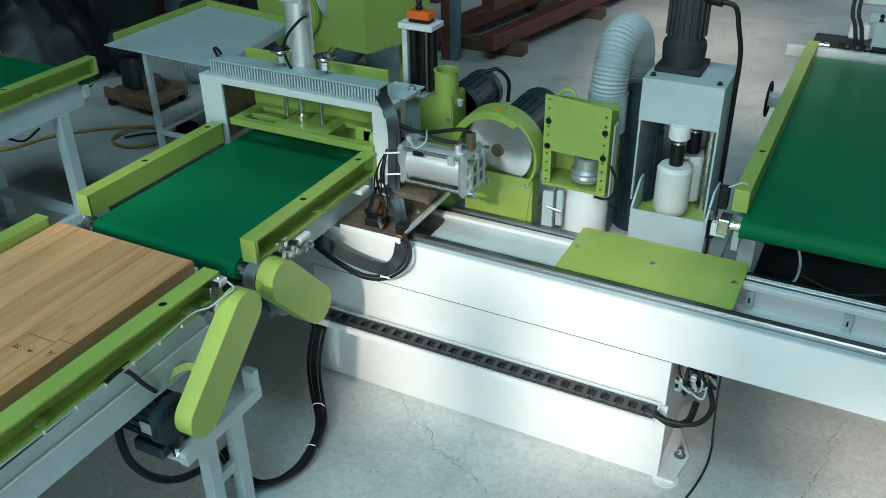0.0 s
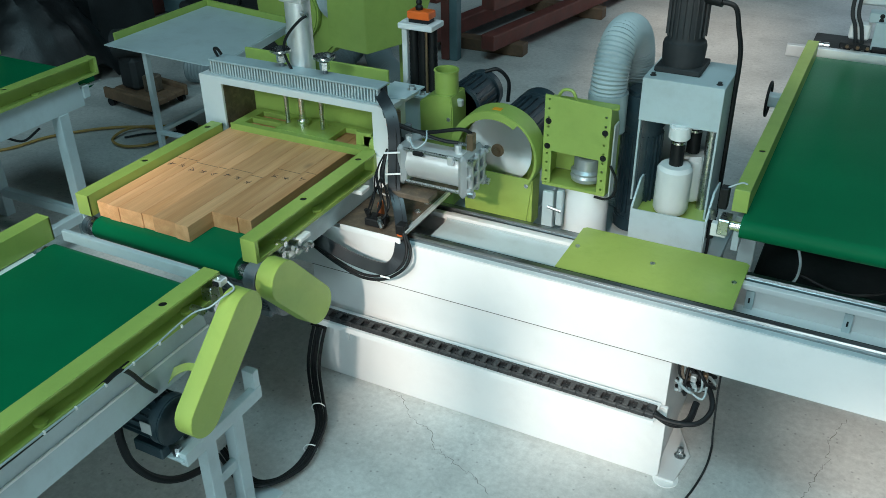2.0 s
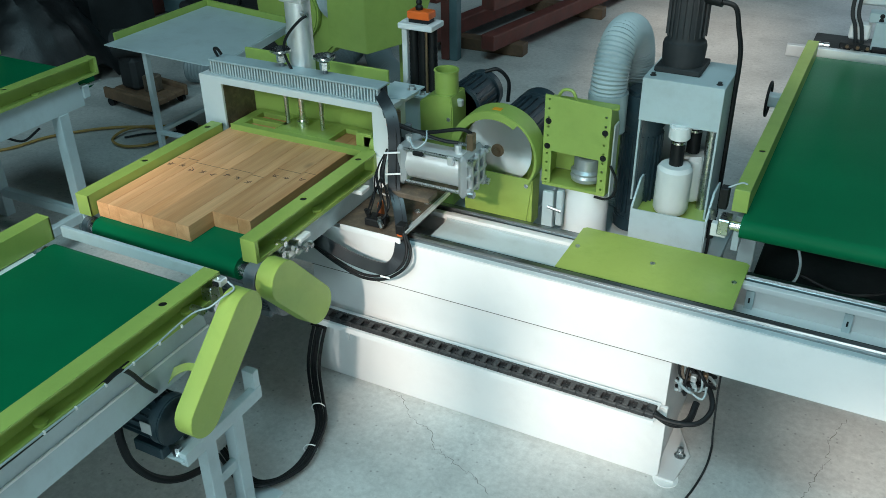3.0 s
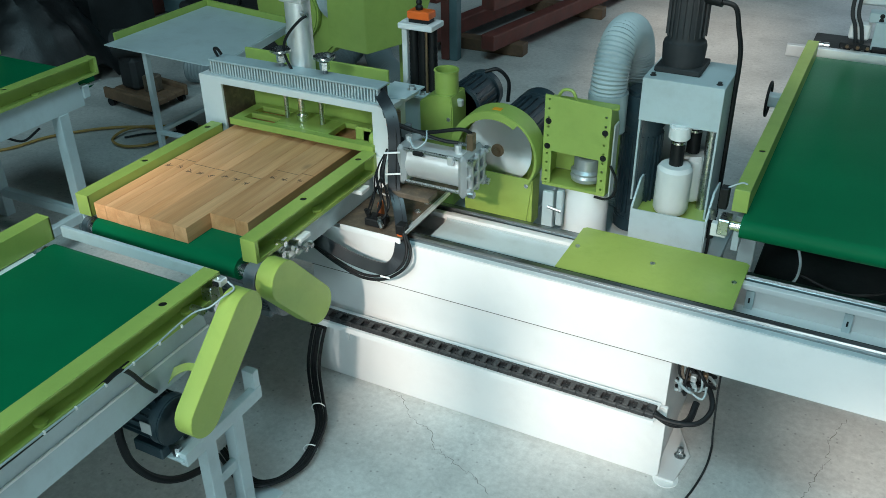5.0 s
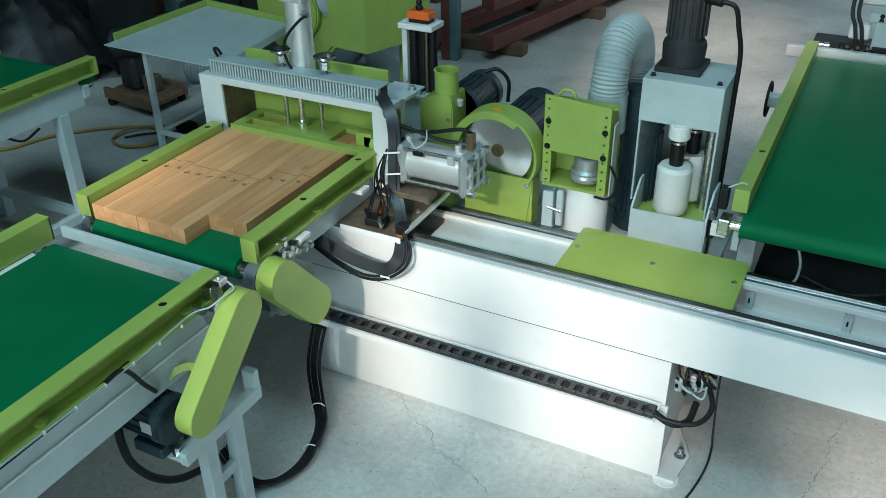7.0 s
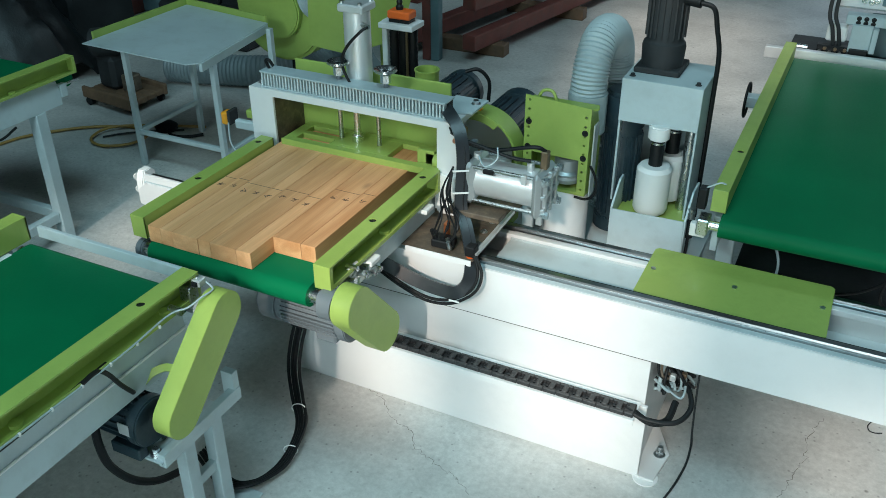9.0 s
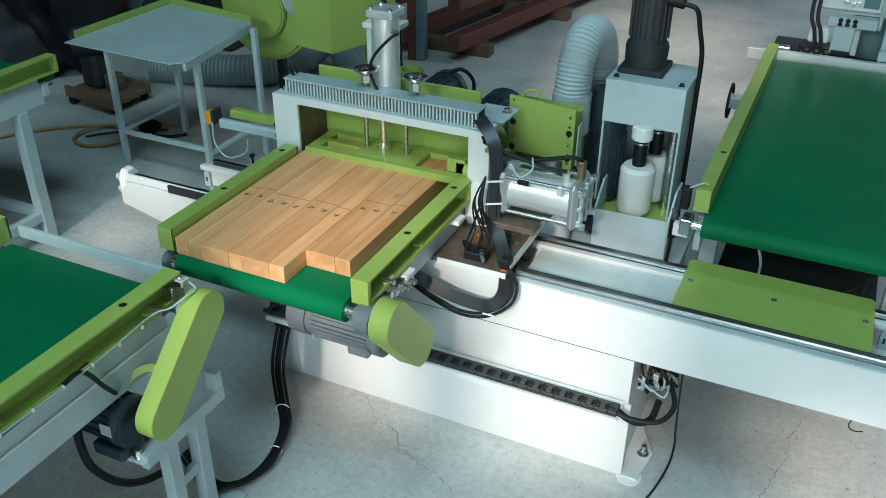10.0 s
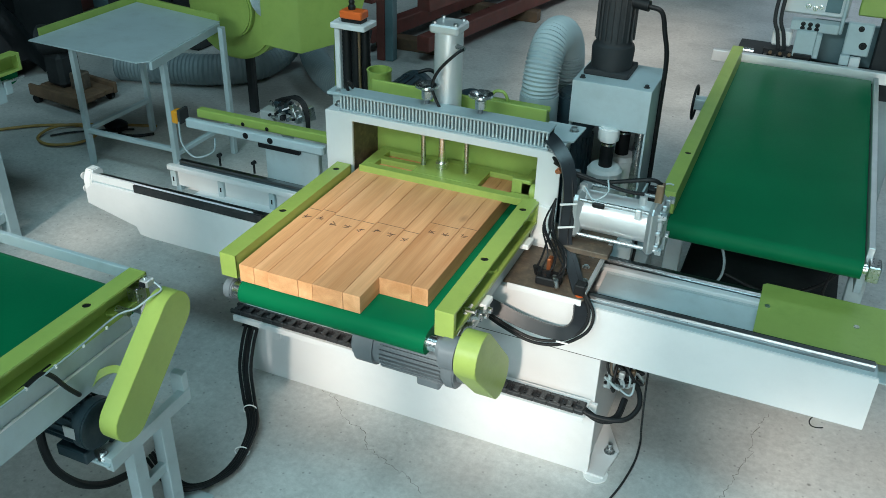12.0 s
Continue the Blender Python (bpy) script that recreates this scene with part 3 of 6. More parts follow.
def cable_chain():
    t = thing("cable_chain", (-1.4, 2.29, 0.336), "black nylon cable chain lying in the tray", "cable chain")
    pitch, y0, y1, z = 0.0475, 2.258, 2.316, 0.336
    proto = None
    n = 29
    for i in range(n):
        x = -0.455 - i * pitch
        if proto is None:
            b = box(x - 0.0236, x + 0.0234, y0, y0 + 0.012, z, z + 0.017, 0.002)
            box(x - 0.0236, x + 0.0234, y1 - 0.012, y1, z, z + 0.017, 0.002, b)
            box(x - 0.008, x + 0.012, y0 + 0.012, y1 - 0.012, z + 0.009, z + 0.018, 0.002, b)
            box(x - 0.0236, x + 0.0234, y0 + 0.012, y1 - 0.012, z, z + 0.003, 0, b)
            rod((x - 0.016, (y0 + y1) / 2, z + 0.003), (x - 0.016, (y0 + y1) / 2, z + 0.009), 0.004, seg=8, bm=b)
            proto = part("chain_link", b, CHAIN, t)
            x_first = x
        else:
            o = new("chain_link", proto.data)
            o.parent = t
            o.location = (x - x_first, 0, 0)
    part("end_bracket", box(-0.432, -0.40, y0, y1, z, z + 0.018, 0.003), CHAIN, t)
    return t


machine_bed()
bed_wiring()
floor_cable()
cable_chain()


# ---- belt conveyors ----
def infeed_conveyor():
    t = thing("infeed_conveyor", (-2.0, 0.4, 0), "infeed belt conveyor with lime green side rails and grey frame", "conveyor", "belt conveyors")
    part("belt", beltloop(-2.325, -1.675, -1.4, 1.645, 0.83, 0.036), BELT, t, "smooth dark green conveyor belt")
    part("roller", rod((-2.36, 1.645, 0.794), (-1.62, 1.645, 0.794), 0.022), STEEL, t)
    channel(-1.664, -1.605, -1.4, 1.655, 0.835, 0.92, [1.45, 0.85, 0.2], t)
    channel_lugs(-1.664, -1.605, [1.53, 1.0, 0.45], 0.835, t)
    channel(-2.336, -2.395, -1.4, 1.675, 0.835, 0.92, [1.45, 0.85, 0.2], t)
    # folded side beams
    for s, x in ((1, -1.662), (-1, -2.338)):
        prof = [(x, 0.83), (x + s * 0.012, 0.83), (x + s * 0.024, 0.752), (x + s * 0.030, 0.747), (x + s * 0.030, 0.655), (x, 0.655)]
        part("side_beam", slab(prof, [], -1.4, 1.60, "y", 0.0015), GREY, t)
        # thin white rod stands in for the highlight along the folded edge
        part("fold_bead", rod((x + s * 0.029, -1.4, 0.7505), (x + s * 0.029, 1.60, 0.7505), 0.0042, seg=8), PLASTIC, t)
        part("bed_strip", box(*sorted((x, x - s * 0.02)), -1.4, 1.58, 0.822, 0.8315, 0.001), WHITE, t)
    part("bed_plate", box(-2.33, -1.67, -1.4, 1.58, 0.775, 0.785, 0.001), GREY, t)
    part("cross_tube", box(-2.32, -1.66, 1.25, 1.29, 0.66, 0.70, 0.003), GREY, t)
    # stand
    for x, y in ((-1.60, 1.47), (-1.60, 1.60), (-2.36, 1.47), (-2.36, 1.60), (-1.64, -0.6), (-2.36, -0.6)):
        part("leg", box(x - 0.022, x + 0.022, y - 0.025, y + 0.025, 0.0, 0.655 if y < 0 or x < -2 else 0.45, 0.003), GREY, t)
    part("foot_plate", box(-1.66, -1.52, 1.56, 1.70, 0.0, 0.008, 0.001), GREY, t)
    part("motor_shelf", box(-1.70, -1.555, 1.33, 1.44, 0.448, 0.458, 0.001), GREY, t)
    part("shelf_angle", box(-1.578, -1.55, 1.34, 1.70, 0.428, 0.476, 0.002), GREY, t)
    part("angle_upright", box(-1.60, -1.553, 1.672, 1.70, 0.44, 0.54, 0.002), GREY, t)
    part("brace", box(-1.612, -1.588, 1.48, 1.60, 0.20, 0.24, 0.002), GREY, t)
    part("shelf_angle", box(-2.32, -1.62, 1.40, 1.44, 0.44, 0.475, 0.002), GREY, t)
    # drive
    m = motor(t, (-1.95, 1.375, 0.565), (-1.60, 1.375, 0.565), 0.075, DARKBLUE)
    part("terminal_box", box(-1.78, -1.70, 1.335, 1.415, 0.63, 0.69, 0.005), DARKBLUE, m)
    for y in (1.325, 1.425):
        part("motor_foot", box(-1.72, -1.61, y - 0.018, y + 0.018, 0.458, 0.500, 0.004), DARKBLUE, m)
    part("name_plate", box(-1.66, -1.62, 1.297, 1.3, 0.56, 0.60, 0.0005), ALU, m)
    g = part("drive_guard", slab(capsule(1.632, 0.822, 0.066, 1.397, 0.603, 0.066), [], -1.557, -1.495, "x", 0.0015), GREEN, t, "rounded lime green chain guard")
    b = tube([(-1.645, 1.40, 0.668), (-1.632, 1.43, 0.690), (-1.60, 1.455, 0.706), (-1.56, 1.457, 0.712), (-1.50, 1.452, 0.716)], 0.01, flat=(0.011, 0.005, (0.5, -0.5, 0.7)))
    part("guard_bracket", b, GREEN, g)
    for z in (0.49, 0.478):
        part("bolt", bolt((-1.59, 1.352, z - 0.02), "z", 0.012, 0.016), STEEL, g)
    # sensor and wiring along the rail
    sn = part("sensor", box(-1.612, -1.580, 1.625, 1.658, 0.885, 0.908, 0.003), ALU, t)
    part("sensor_cap", box(-1.606, -1.586, 1.618, 1.626, 0.889, 0.904, 0.002), BLACK, sn)
    part("sensor_screw", rod((-1.60, 1.642, 0.908), (-1.60, 1.642, 0.914), 0.006, seg=10), STEEL, sn)
    part("sensor_bracket", box(-1.64, -1.60, 1.60, 1.64, 0.84, 0.89, 0.003), STEEL, t)
    part("pin", rod((-1.63, 1.545, 0.85), (-1.585, 1.545, 0.85), 0.012), STEEL, t)
    part("sensor_cable", tube([(-1.565, 1.64, 0.905), (-1.535, 1.63, 0.893), (-1.54, 1.585, 0.89), (-1.565, 1.55, 0.868), (-1.60, 1.50, 0.858), (-1.603, 1.3, 0.842), (-1.603, 0.9, 0.842), (-1.603, 0.2, 0.842)], 0.003), PALEHOSE, t)
    part("cable", tube([(-1.62, 1.28, 0.838), (-1.612, 0.9, 0.832), (-1.612, 0.2, 0.832)], 0.006), BLACK, t)
    part("cable", tube([(-1.606, 1.18, 0.845), (-1.608, 1.235, 0.846), (-1.612, 1.27, 0.812), (-1.612, 1.305, 0.748), (-1.615, 1.337, 0.70), (-1.65, 1.37, 0.66)], 0.007), BLACK, t)
    for y in (1.47, 1.38, 1.28, 1.18, 1.08, 0.98):
        part("cable_tie", box(-1.609, -1.599, y - 0.003, y + 0.003, 0.835, 0.846, 0.001), PLASTIC, t)
    part("cable", tube([(-1.76, 1.30, 0.56), (-1.75, 1.29, 0.48), (-1.75, 1.31, 0.38), (-1.75, 1.38, 0.26), (-1.75, 1.48, 0.17), (-1.74, 1.62, 0.12)], 0.013), BLACK, t)
    return t


def hanging_cables():
    t = thing("cable_loom", (-1.55, 1.85, 0), "thick black cable loom drooping to the floor", "cable bundle")
    for i in range(4):
        o = (0.0, 0.018, 0.032, 0.052)[i]
        pts = [(-1.765 + o, 2.29, 0.27), (-1.77 + o, 2.26, 0.20), (-1.755 + o, 2.21, 0.12), (-1.69 + o, 2.13, 0.06), (-1.60 + o * 0.8, 2.03, 0.03 + o * 0.5), (-1.56 + o * 0.7, 1.92, 0.016 + o * 0.5), (-1.55 + o * 0.7, 1.81, 0.014 + o * 0.3), (-1.58 + o * 0.3, 1.725 - o * 0.7, 0.014 + o * 0.4), (-1.66, 1.70 - o, 0.014 + o * 0.4), (-1.84, 1.79 - o, 0.014)]
        part("cable", tube(pts, 0.0068), BLACK, t)
    for x, y, z in ((-1.540, 1.90, 0.030), (-1.625, 2.08, 0.055)):
        ring = [(x + 0.024 * math.cos(0.5236 * k), y + 0.010 * math.cos(0.5236 * k), z + 0.022 * math.sin(0.5236 * k)) for k in range(13)]
        part("cable_tie", tube(ring, 0.0022, 6, 2), PLASTIC, t)
    for x in (-1.765, -1.735):
        part("gland", rod((x, 2.29, 0.26), (x, 2.33, 0.30), 0.018, seg=12), BLACK, t)
    part("junction_bracket", box(-1.68, -1.64, 2.335, 2.352, 0.20, 0.27, 0.002), WHITE, t)
    return t


def stop_bar():
    return single("stop_bar", box(-2.33, -1.70, 1.700, 1.716, 0.832, 0.872, 0.002), GREY, "pale grey pop-up stop bar between the conveyors", "stop bar", at=(-2.0, 1.708, 0.832))


def outfeed_conveyor():
    t = thing("outfeed_conveyor", (0.03, 3.8, 0), "outfeed belt conveyor with dark green belt and lime rails", "conveyor", "belt conveyors")
    part("belt", beltloop(-0.30, 0.345, 2.835, 4.75, 0.83, 0.036), BELT, t, "smooth dark green conveyor belt")
    channel(-0.292, -0.345, 2.865, 4.72, 0.835, 0.92, [3.23], t)
    part("side_rail", box(0.35, 0.372, 2.865, 4.72, 0.80, 0.86, 0.002), ALU, t)
    part("roller", rod((-0.36, 2.835, 0.794), (0.40, 2.835, 0.794), 0.018), CHROME, t)
    part("bearing", box(-0.375, -0.335, 2.80, 2.87, 0.765, 0.825, 0.004), STEEL, t)
    part("bearing", box(0.36, 0.40, 2.80, 2.87, 0.765, 0.825, 0.004), STEEL, t)
    for x in (-0.318, 0.358):
        part("side_beam", box(x - 0.012, x + 0.012, 2.90, 4.75, 0.66, 0.80, 0.002), GREY, t)
    part("bed_plate", box(-0.30, 0.345, 2.9, 4.7, 0.765, 0.775, 0.001), GREY, t)
    for x in (-0.29, 0.37):
        for y in (3.08, 4.5):
            part("leg", box(x - 0.03, x + 0.03, y - 0.025, y + 0.025, 0, 0.66, 0.003), GREY, t)
    part("cross_bar", box(-0.30, 0.40, 3.06, 3.10, 0.16, 0.20, 0.003), GREY, t)
    # near-black sheet between the legs, below the belt
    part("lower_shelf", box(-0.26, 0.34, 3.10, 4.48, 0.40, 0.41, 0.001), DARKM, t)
    part("sensor", box(-0.392, -0.362, 2.86, 2.90, 0.835, 0.915, 0.003), BLACK, t)
    part("sensor_bracket", box(-0.40, -0.345, 2.83, 2.86, 0.74, 0.79, 0.003), WHITE, t)
    part("wire", tube([(-0.375, 2.88, 0.91), (-0.33, 2.89, 0.935), (-0.31, 2.90, 0.93)], 0.003), GREY, t)
    b = tube([(-0.12, 3.0, 0.70), (-0.09, 2.98, 0.62), (-0.10, 2.98, 0.54), (-0.16, 2.98, 0.49)], 0.005)
    part("cable", b, PALEHOSE, t)
    part("cable", tube([(-0.1, 3.02, 0.56), (0.05, 3.0, 0.53), (0.16, 3.0, 0.55), (0.24, 2.97, 0.62), (0.30, 2.96, 0.70)], 0.006), BLACK, t)
    part("cable", tube([(0.27, 2.96, 0.70), (0.26, 2.97, 0.58), (0.29, 2.98, 0.53)], 0.006), BLACK, t)
    return t


def side_conveyor():
    t = thing("side_conveyor", (-3.8, 2.0, 0), "neighbouring belt conveyor with lime rail on grey legs", "conveyor", "belt conveyors")
    part("belt", beltloop(-4.15, -3.52, 0.2, 2.95, 0.83, 0.036), BELT, t, "smooth dark green conveyor belt")
    channel(-3.512, -3.455, 0.2, 2.965, 0.835, 0.92, [2.45, 1.8], t)
    channel_lugs(-3.512, -3.455, [2.6, 2.0], 0.835, t)
    channel(-4.16, -4.21, 0.2, 2.965, 0.835, 0.92, [2.45], t)
    b = slab([(-3.51, 0.825), (-3.497, 0.825), (-3.478, 0.77), (-3.478, 0.70), (-3.51, 0.70)], [], 0.2, 2.86, "y", 0.0015)
    part("side_beam", b, GREY, t)
    part("bed_plate", box(-4.15, -3.515, 0.2, 2.86, 0.77, 0.78, 0.001), GREY, t)
    part("end_bracket", box(-3.50, -3.47, 2.86, 2.90, 0.735, 0.80, 0.003), GREY, t)
    part("tension_screw", rod((-3.485, 2.86, 0.79), (-3.485, 2.99, 0.79), 0.007, seg=12), STEEL, t)
    for x in (-3.505, -4.13):
        for y in (2.72, 0.5):
            part("leg", box(x - 0.03, x + 0.03, y - 0.03, y + 0.03, 0, 0.70, 0.003), GREY, t)
    part("cross_bar", box(-4.1, -3.535, 2.70, 2.74, 0.12, 0.17, 0.003), GREY, t)
    part("long_bar", box(-3.525, -3.485, 0.53, 2.69, 0.12, 0.17, 0.003), GREY, t)
    part("cable", tube([(-3.50, 2.40, 0.70), (-3.49, 2.48, 0.655), (-3.49, 2.58, 0.68)], 0.006), BLACK, t)
    return t


infeed_conveyor()
hanging_cables()
STOP = stop_bar()
outfeed_conveyor()
side_conveyor()

# ---- the sliding carriage ----
CB = (-2.0, 2.4, 0.735)


def carriage():
    t = thing("sliding_carriage", CB, "sliding clamp carriage with green belt, lime rails and white bridge", "carriage")
    # belt and rollers
    part("belt", beltloop(-2.325, -1.70, 1.855, 2.78, 0.83, 0.038), BELT, t, "smooth dark green conveyor belt")
    part("roller", rod((-2.385, 1.855, 0.792), (-1.64, 1.855, 0.792), 0.024), CHROME, t)
    for x in (-2.385, -1.668):
        b = rod((x, 1.855, 0.79), (x + 0.028, 1.855, 0.79), 0.034, seg=20, bevel=0.004)
        part("bearing", b, MOTORGREY, t)
    part("bed_plate", box(-2.33, -1.69, 1.90, 2.78, 0.768, 0.782, 0.001), GREY, t)
    channel(-1.676, -1.618, 1.84, 2.585, 0.835, 0.92, [2.153, 2.509], t)
    channel_lugs(-1.676, -1.618, [2.22], 0.835, t)
    # the other rail shows a plain closed face to the belt
    b = slab(rect(-2.393, -2.336, 1.84, 2.565), [(-2.366, 2.153, 0.0125), (-2.366, 2.509, 0.0125)], 0.914, 0.92, "z")
    box(-2.342, -2.336, 1.84, 2.565, 0.840, 0.914, 0, b)
    box(-2.393, -2.336, 1.839, 1.846, 0.840, 0.9202, 0.001, b)
    box(-2.393, -2.336, 2.559, 2.566, 0.840, 0.9202, 0.001, b)
    box(-2.393, -2.342, 1.846, 2.559, 0.840, 0.846, 0, b)
    r = part("side_rail", b, GREEN, t)
    # added black discs: the shade inside the rail, put in as colour
    for y in (2.153, 2.509):
        part("hole_plug", rod((-2.366, y, 0.908), (-2.366, y, 0.917), 0.0124, seg=16), BLACK, r)
    # side plate, deck and wear plate
    part("side_plate", slab([(1.95, 0.77), (2.02, 0.735), (2.60, 0.735), (2.60, 0.826), (1.95, 0.826)], [], -1.660, -1.648, "x", 0.001), GREY, t, "galvanised grey side plate")
    part("side_plate", box(-2.38, -2.368, 1.95, 2.60, 0.735, 0.826, 0.001), GREY, t)
    for y in (2.08, 2.47):
        part("clip", box(-1.648, -1.60, y - 0.03, y + 0.03, 0.808, 0.826, 0.003), PLASTIC, t)
    part("deck", box(-2.44, -1.372, 2.335, 2.80, 0.7335, 0.736, 0.0005), RUSTY, t, "oil-stained brown steel deck plate")
    part("deck_edge", box(-1.63, -1.378, 2.329, 2.335, 0.716, 0.737, 0.001), WHITE, t)
    part("deck_bar", box(-1.385, -1.372, 2.36, 2.72, 0.736, 0.752, 0.001), ALU, t)
    for x, y in ((-1.42, 2.62), (-1.42, 2.54), (-1.47, 2.66), (-1.40, 2.45)):
        part("bolt", bolt((x, y, 0.736), "z", 0.009, 0.008), STEEL, t)
    for x in (-2.30, -1.55):
        part("slide_block", box(x - 0.05, x + 0.05, 2.392, 2.435, 0.7225, 0.7335, 0.002), STEEL, t)
        part("slide_block", box(x - 0.05, x + 0.05, 2.728, 2.788, 0.6655, 0.7335, 0.002), STEEL, t)
    # bridge
    arc = [(-1.560 - 0.045 * (1 - math.cos(a)), 1.062 + 0.040 * math.sin(a)) for a in (0, 0.4, 0.8, 1.2, 1.57)]
    front = [(-2.456, 0.736), (-2.346, 0.736), (-2.346, 1.074), (-1.633, 1.074), (-1.633, 0.736), (-1.560, 0.736)] + arc + [(-2.456, 1.102)]
    part("bridge", slab(front, [], 2.60, 2.612, "y", 0.0015), WHITE, t, "white welded bridge frame")
    part("bridge_top", box(-2.456, -1.57, 2.612, 2.845, 1.076, 1.101, 0.002), WHITE, t)
    part("bridge_side", box(-2.456, -2.444, 2.612, 2.845, 0.736, 1.076, 0.001), WHITE, t)
    part("bridge_side", box(-1.645, -1.633, 2.612, 2.845, 0.736, 1.076, 0.001), WHITE, t)
    part("bridge_inner", box(-2.358, -2.346, 2.612, 2.80, 0.84, 1.074, 0.001), RUSTY, t)
    part("bridge_plate", slab([(-1.60, 2.69), (-1.55, 2.71), (-1.545, 2.85), (-1.68, 2.85), (-1.68, 2.69)], [], 1.1015, 1.108, "z", 0.001), GREY, t)
    b = slab([(-1.640, 0.76), (-1.566, 0.755), (-1.556, 0.90), (-1.640, 0.905)], [], 2.585, 2.60, "y", 0.002)
    part("post_foot", b, PLASTIC, t)
    for z in (0.85, 0.79):
        part("bolt", bolt((-1.60, 2.585, z), "-y", 0.008, 0.004), PLASTIC, t)
    for x, y in ((-2.43, 2.66), (-1.575, 2.80)):
        b = bolt((x, y, 1.102 if x < -2 else 1.108), "z", 0.012, 0.014)
        part("bolt", b, STEEL, t)
    part("back_panel", box(-2.37, -1.68, 2.80, 2.812, 0.84, 1.165, 0.002), GREEN, t)
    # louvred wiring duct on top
    # solid near-black core paints the dark inside between the pale fingers
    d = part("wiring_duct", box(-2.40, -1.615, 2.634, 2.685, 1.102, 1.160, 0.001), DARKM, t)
    part("duct_lid", box(-2.405, -1.610, 2.610, 2.690, 1.160, 1.168, 0.002), PALEHOSE, d, "pale grey plastic duct lid")
    part("duct_sill", box(-2.405, -1.610, 2.612, 2.634, 1.102, 1.110, 0.001), PALEHOSE, d)
    proto = None
    n = 58
    for i in range(n):
        x = -2.400 + i * (0.778 / (n - 1))
        if proto is None:
            proto = part("duct_finger", box(x, x + 0.0068, 2.613, 2.634, 1.110, 1.160, 0.001), GREY, d)
        else:
            o = new("duct_finger", proto.data)
            o.parent = d
            o.location = (x + 2.400, 0, 0)
    part("cable_stub", tube([(-2.385, 2.65, 1.168), (-2.39, 2.64, 1.20), (-2.375, 2.64, 1.205), (-2.365, 2.65, 1.18)], 0.006), BLACK, t)
    # vertical clamp cylinder and adjusting wheels
    c = part("clamp_cylinder", rod((-2.03, 2.735, 1.102), (-2.03, 2.735, 1.415), 0.050, seg=36), ALU, t, "polished clamp cylinder")
    part("cylinder_head", box(-2.083, -1.977, 2.682, 2.788, 1.415, 1.445, 0.006), ALU, c)
    part("hose_elbow", rod((-1.985, 2.70, 1.375), (-1.955, 2.685, 1.375), 0.010, seg=10), STEEL, c)
    part("air_hose", tube([(-1.955, 2.685, 1.375), (-1.975, 2.665, 1.36), (-2.03, 2.655, 1.30), (-2.055, 2.655, 1.24), (-2.035, 2.655, 1.18), (-1.99, 2.655, 1.12)], 0.0055), BLACK, c)
    for k in range(4):
        part("head_bolt", rod((-2.068 + 0.076 * (k % 2), 2.697 + 0.076 * (k // 2), 1.445), (-2.068 + 0.076 * (k % 2), 2.697 + 0.076 * (k // 2), 1.453), 0.008, seg=8), STEEL, c)
    for x in (-2.078, -1.877):
        w = part("adjusting_spindle", rod((x, 2.665, 1.10), (x, 2.665, 1.228), 0.009, seg=12), MOTORGREY, t)
        part("lock_nut", rod((x, 2.665, 1.185), (x, 2.665, 1.215), 0.02, seg=6), STEEL, w)
        prof = [(0.010, 0.0), (0.034, 0.006), (0.043, 0.012), (0.042, 0.020), (0.034, 0.018), (0.018, 0.008), (0.012, 0.012)]
        part("hand_wheel", lathe(prof, (x, 2.665, 1.218)), CHROME, w, "polished hand wheel")
    # horizontal cylinder beside the bridge
    ax = (2.59, 0.928)
    h = part("side_cylinder", rod((-1.46, ax[0], ax[1]), (-1.23, ax[0], ax[1]), 0.068, seg=36), ALU, t, "large polished aluminium air cylinder")
    part("mount_plate", box(-1.53, -1.505, ax[0] - 0.055, ax[0] + 0.08, 0.80, 1.03, 0.003), MOTORGREY, h)
    part("mount_bolt", rod((-1.505, ax[0] - 0.03, 1.0), (-1.49, ax[0] - 0.03, 1.0), 0.018, seg=16), BLACK, h)
    part("rear_cap", box(-1.495, -1.455, ax[0] - 0.078, ax[0] + 0.078, ax[1] - 0.078, ax[1] + 0.078, 0.014), CASTING, h)
    part("front_cap", box(-1.24, -1.207, ax[0] - 0.083, ax[0] + 0.083, ax[1] - 0.083, ax[1] + 0.083, 0.014), CASTING, h, "ribbed aluminium end cap")
    for s in (-1, 0, 1):
        part("cap_rib", box(-1.208, -1.192, ax[0] - 0.072, ax[0] + 0.072, ax[1] + s * 0.05 - 0.008, ax[1] + s * 0.05 + 0.008, 0.003), CASTING, h)
        part("cap_rib", box(-1.208, -1.191, ax[0] + s * 0.05 - 0.008, ax[0] + s * 0.05 + 0.008, ax[1] - 0.072, ax[1] + 0.072, 0.003), CASTING, h)
    for sy in (-1, 1):
        for sz in (-1, 1):
            y, z = ax[0] + sy * 0.064, ax[1] + sz * 0.064
            part("tie_rod", rod((-1.48, y, z), (-1.19, y, z), 0.007, seg=10), STEEL, h)
            part("nut", rod((-1.20, y, z), (-1.180, y, z), 0.014, seg=6), STEEL, h)
    for x in (-1.47, -1.27):
        part("fitting", rod((x, ax[0] - 0.01, ax[1] + 0.06), (x, ax[0] - 0.01, ax[1] + 0.095), 0.013, seg=10), ALU, h)
    part("elbow_fitting", box(-1.235, -1.21, ax[0] - 0.016, ax[0] + 0.014, ax[1] + 0.08, ax[1] + 0.145, 0.003), BRASS, h)
    part("reed_sensor", box(-1.42, -1.38, ax[0] - 0.08, ax[0] - 0.06, ax[1] + 0.052, ax[1] + 0.068, 0.003), BLACK, h)
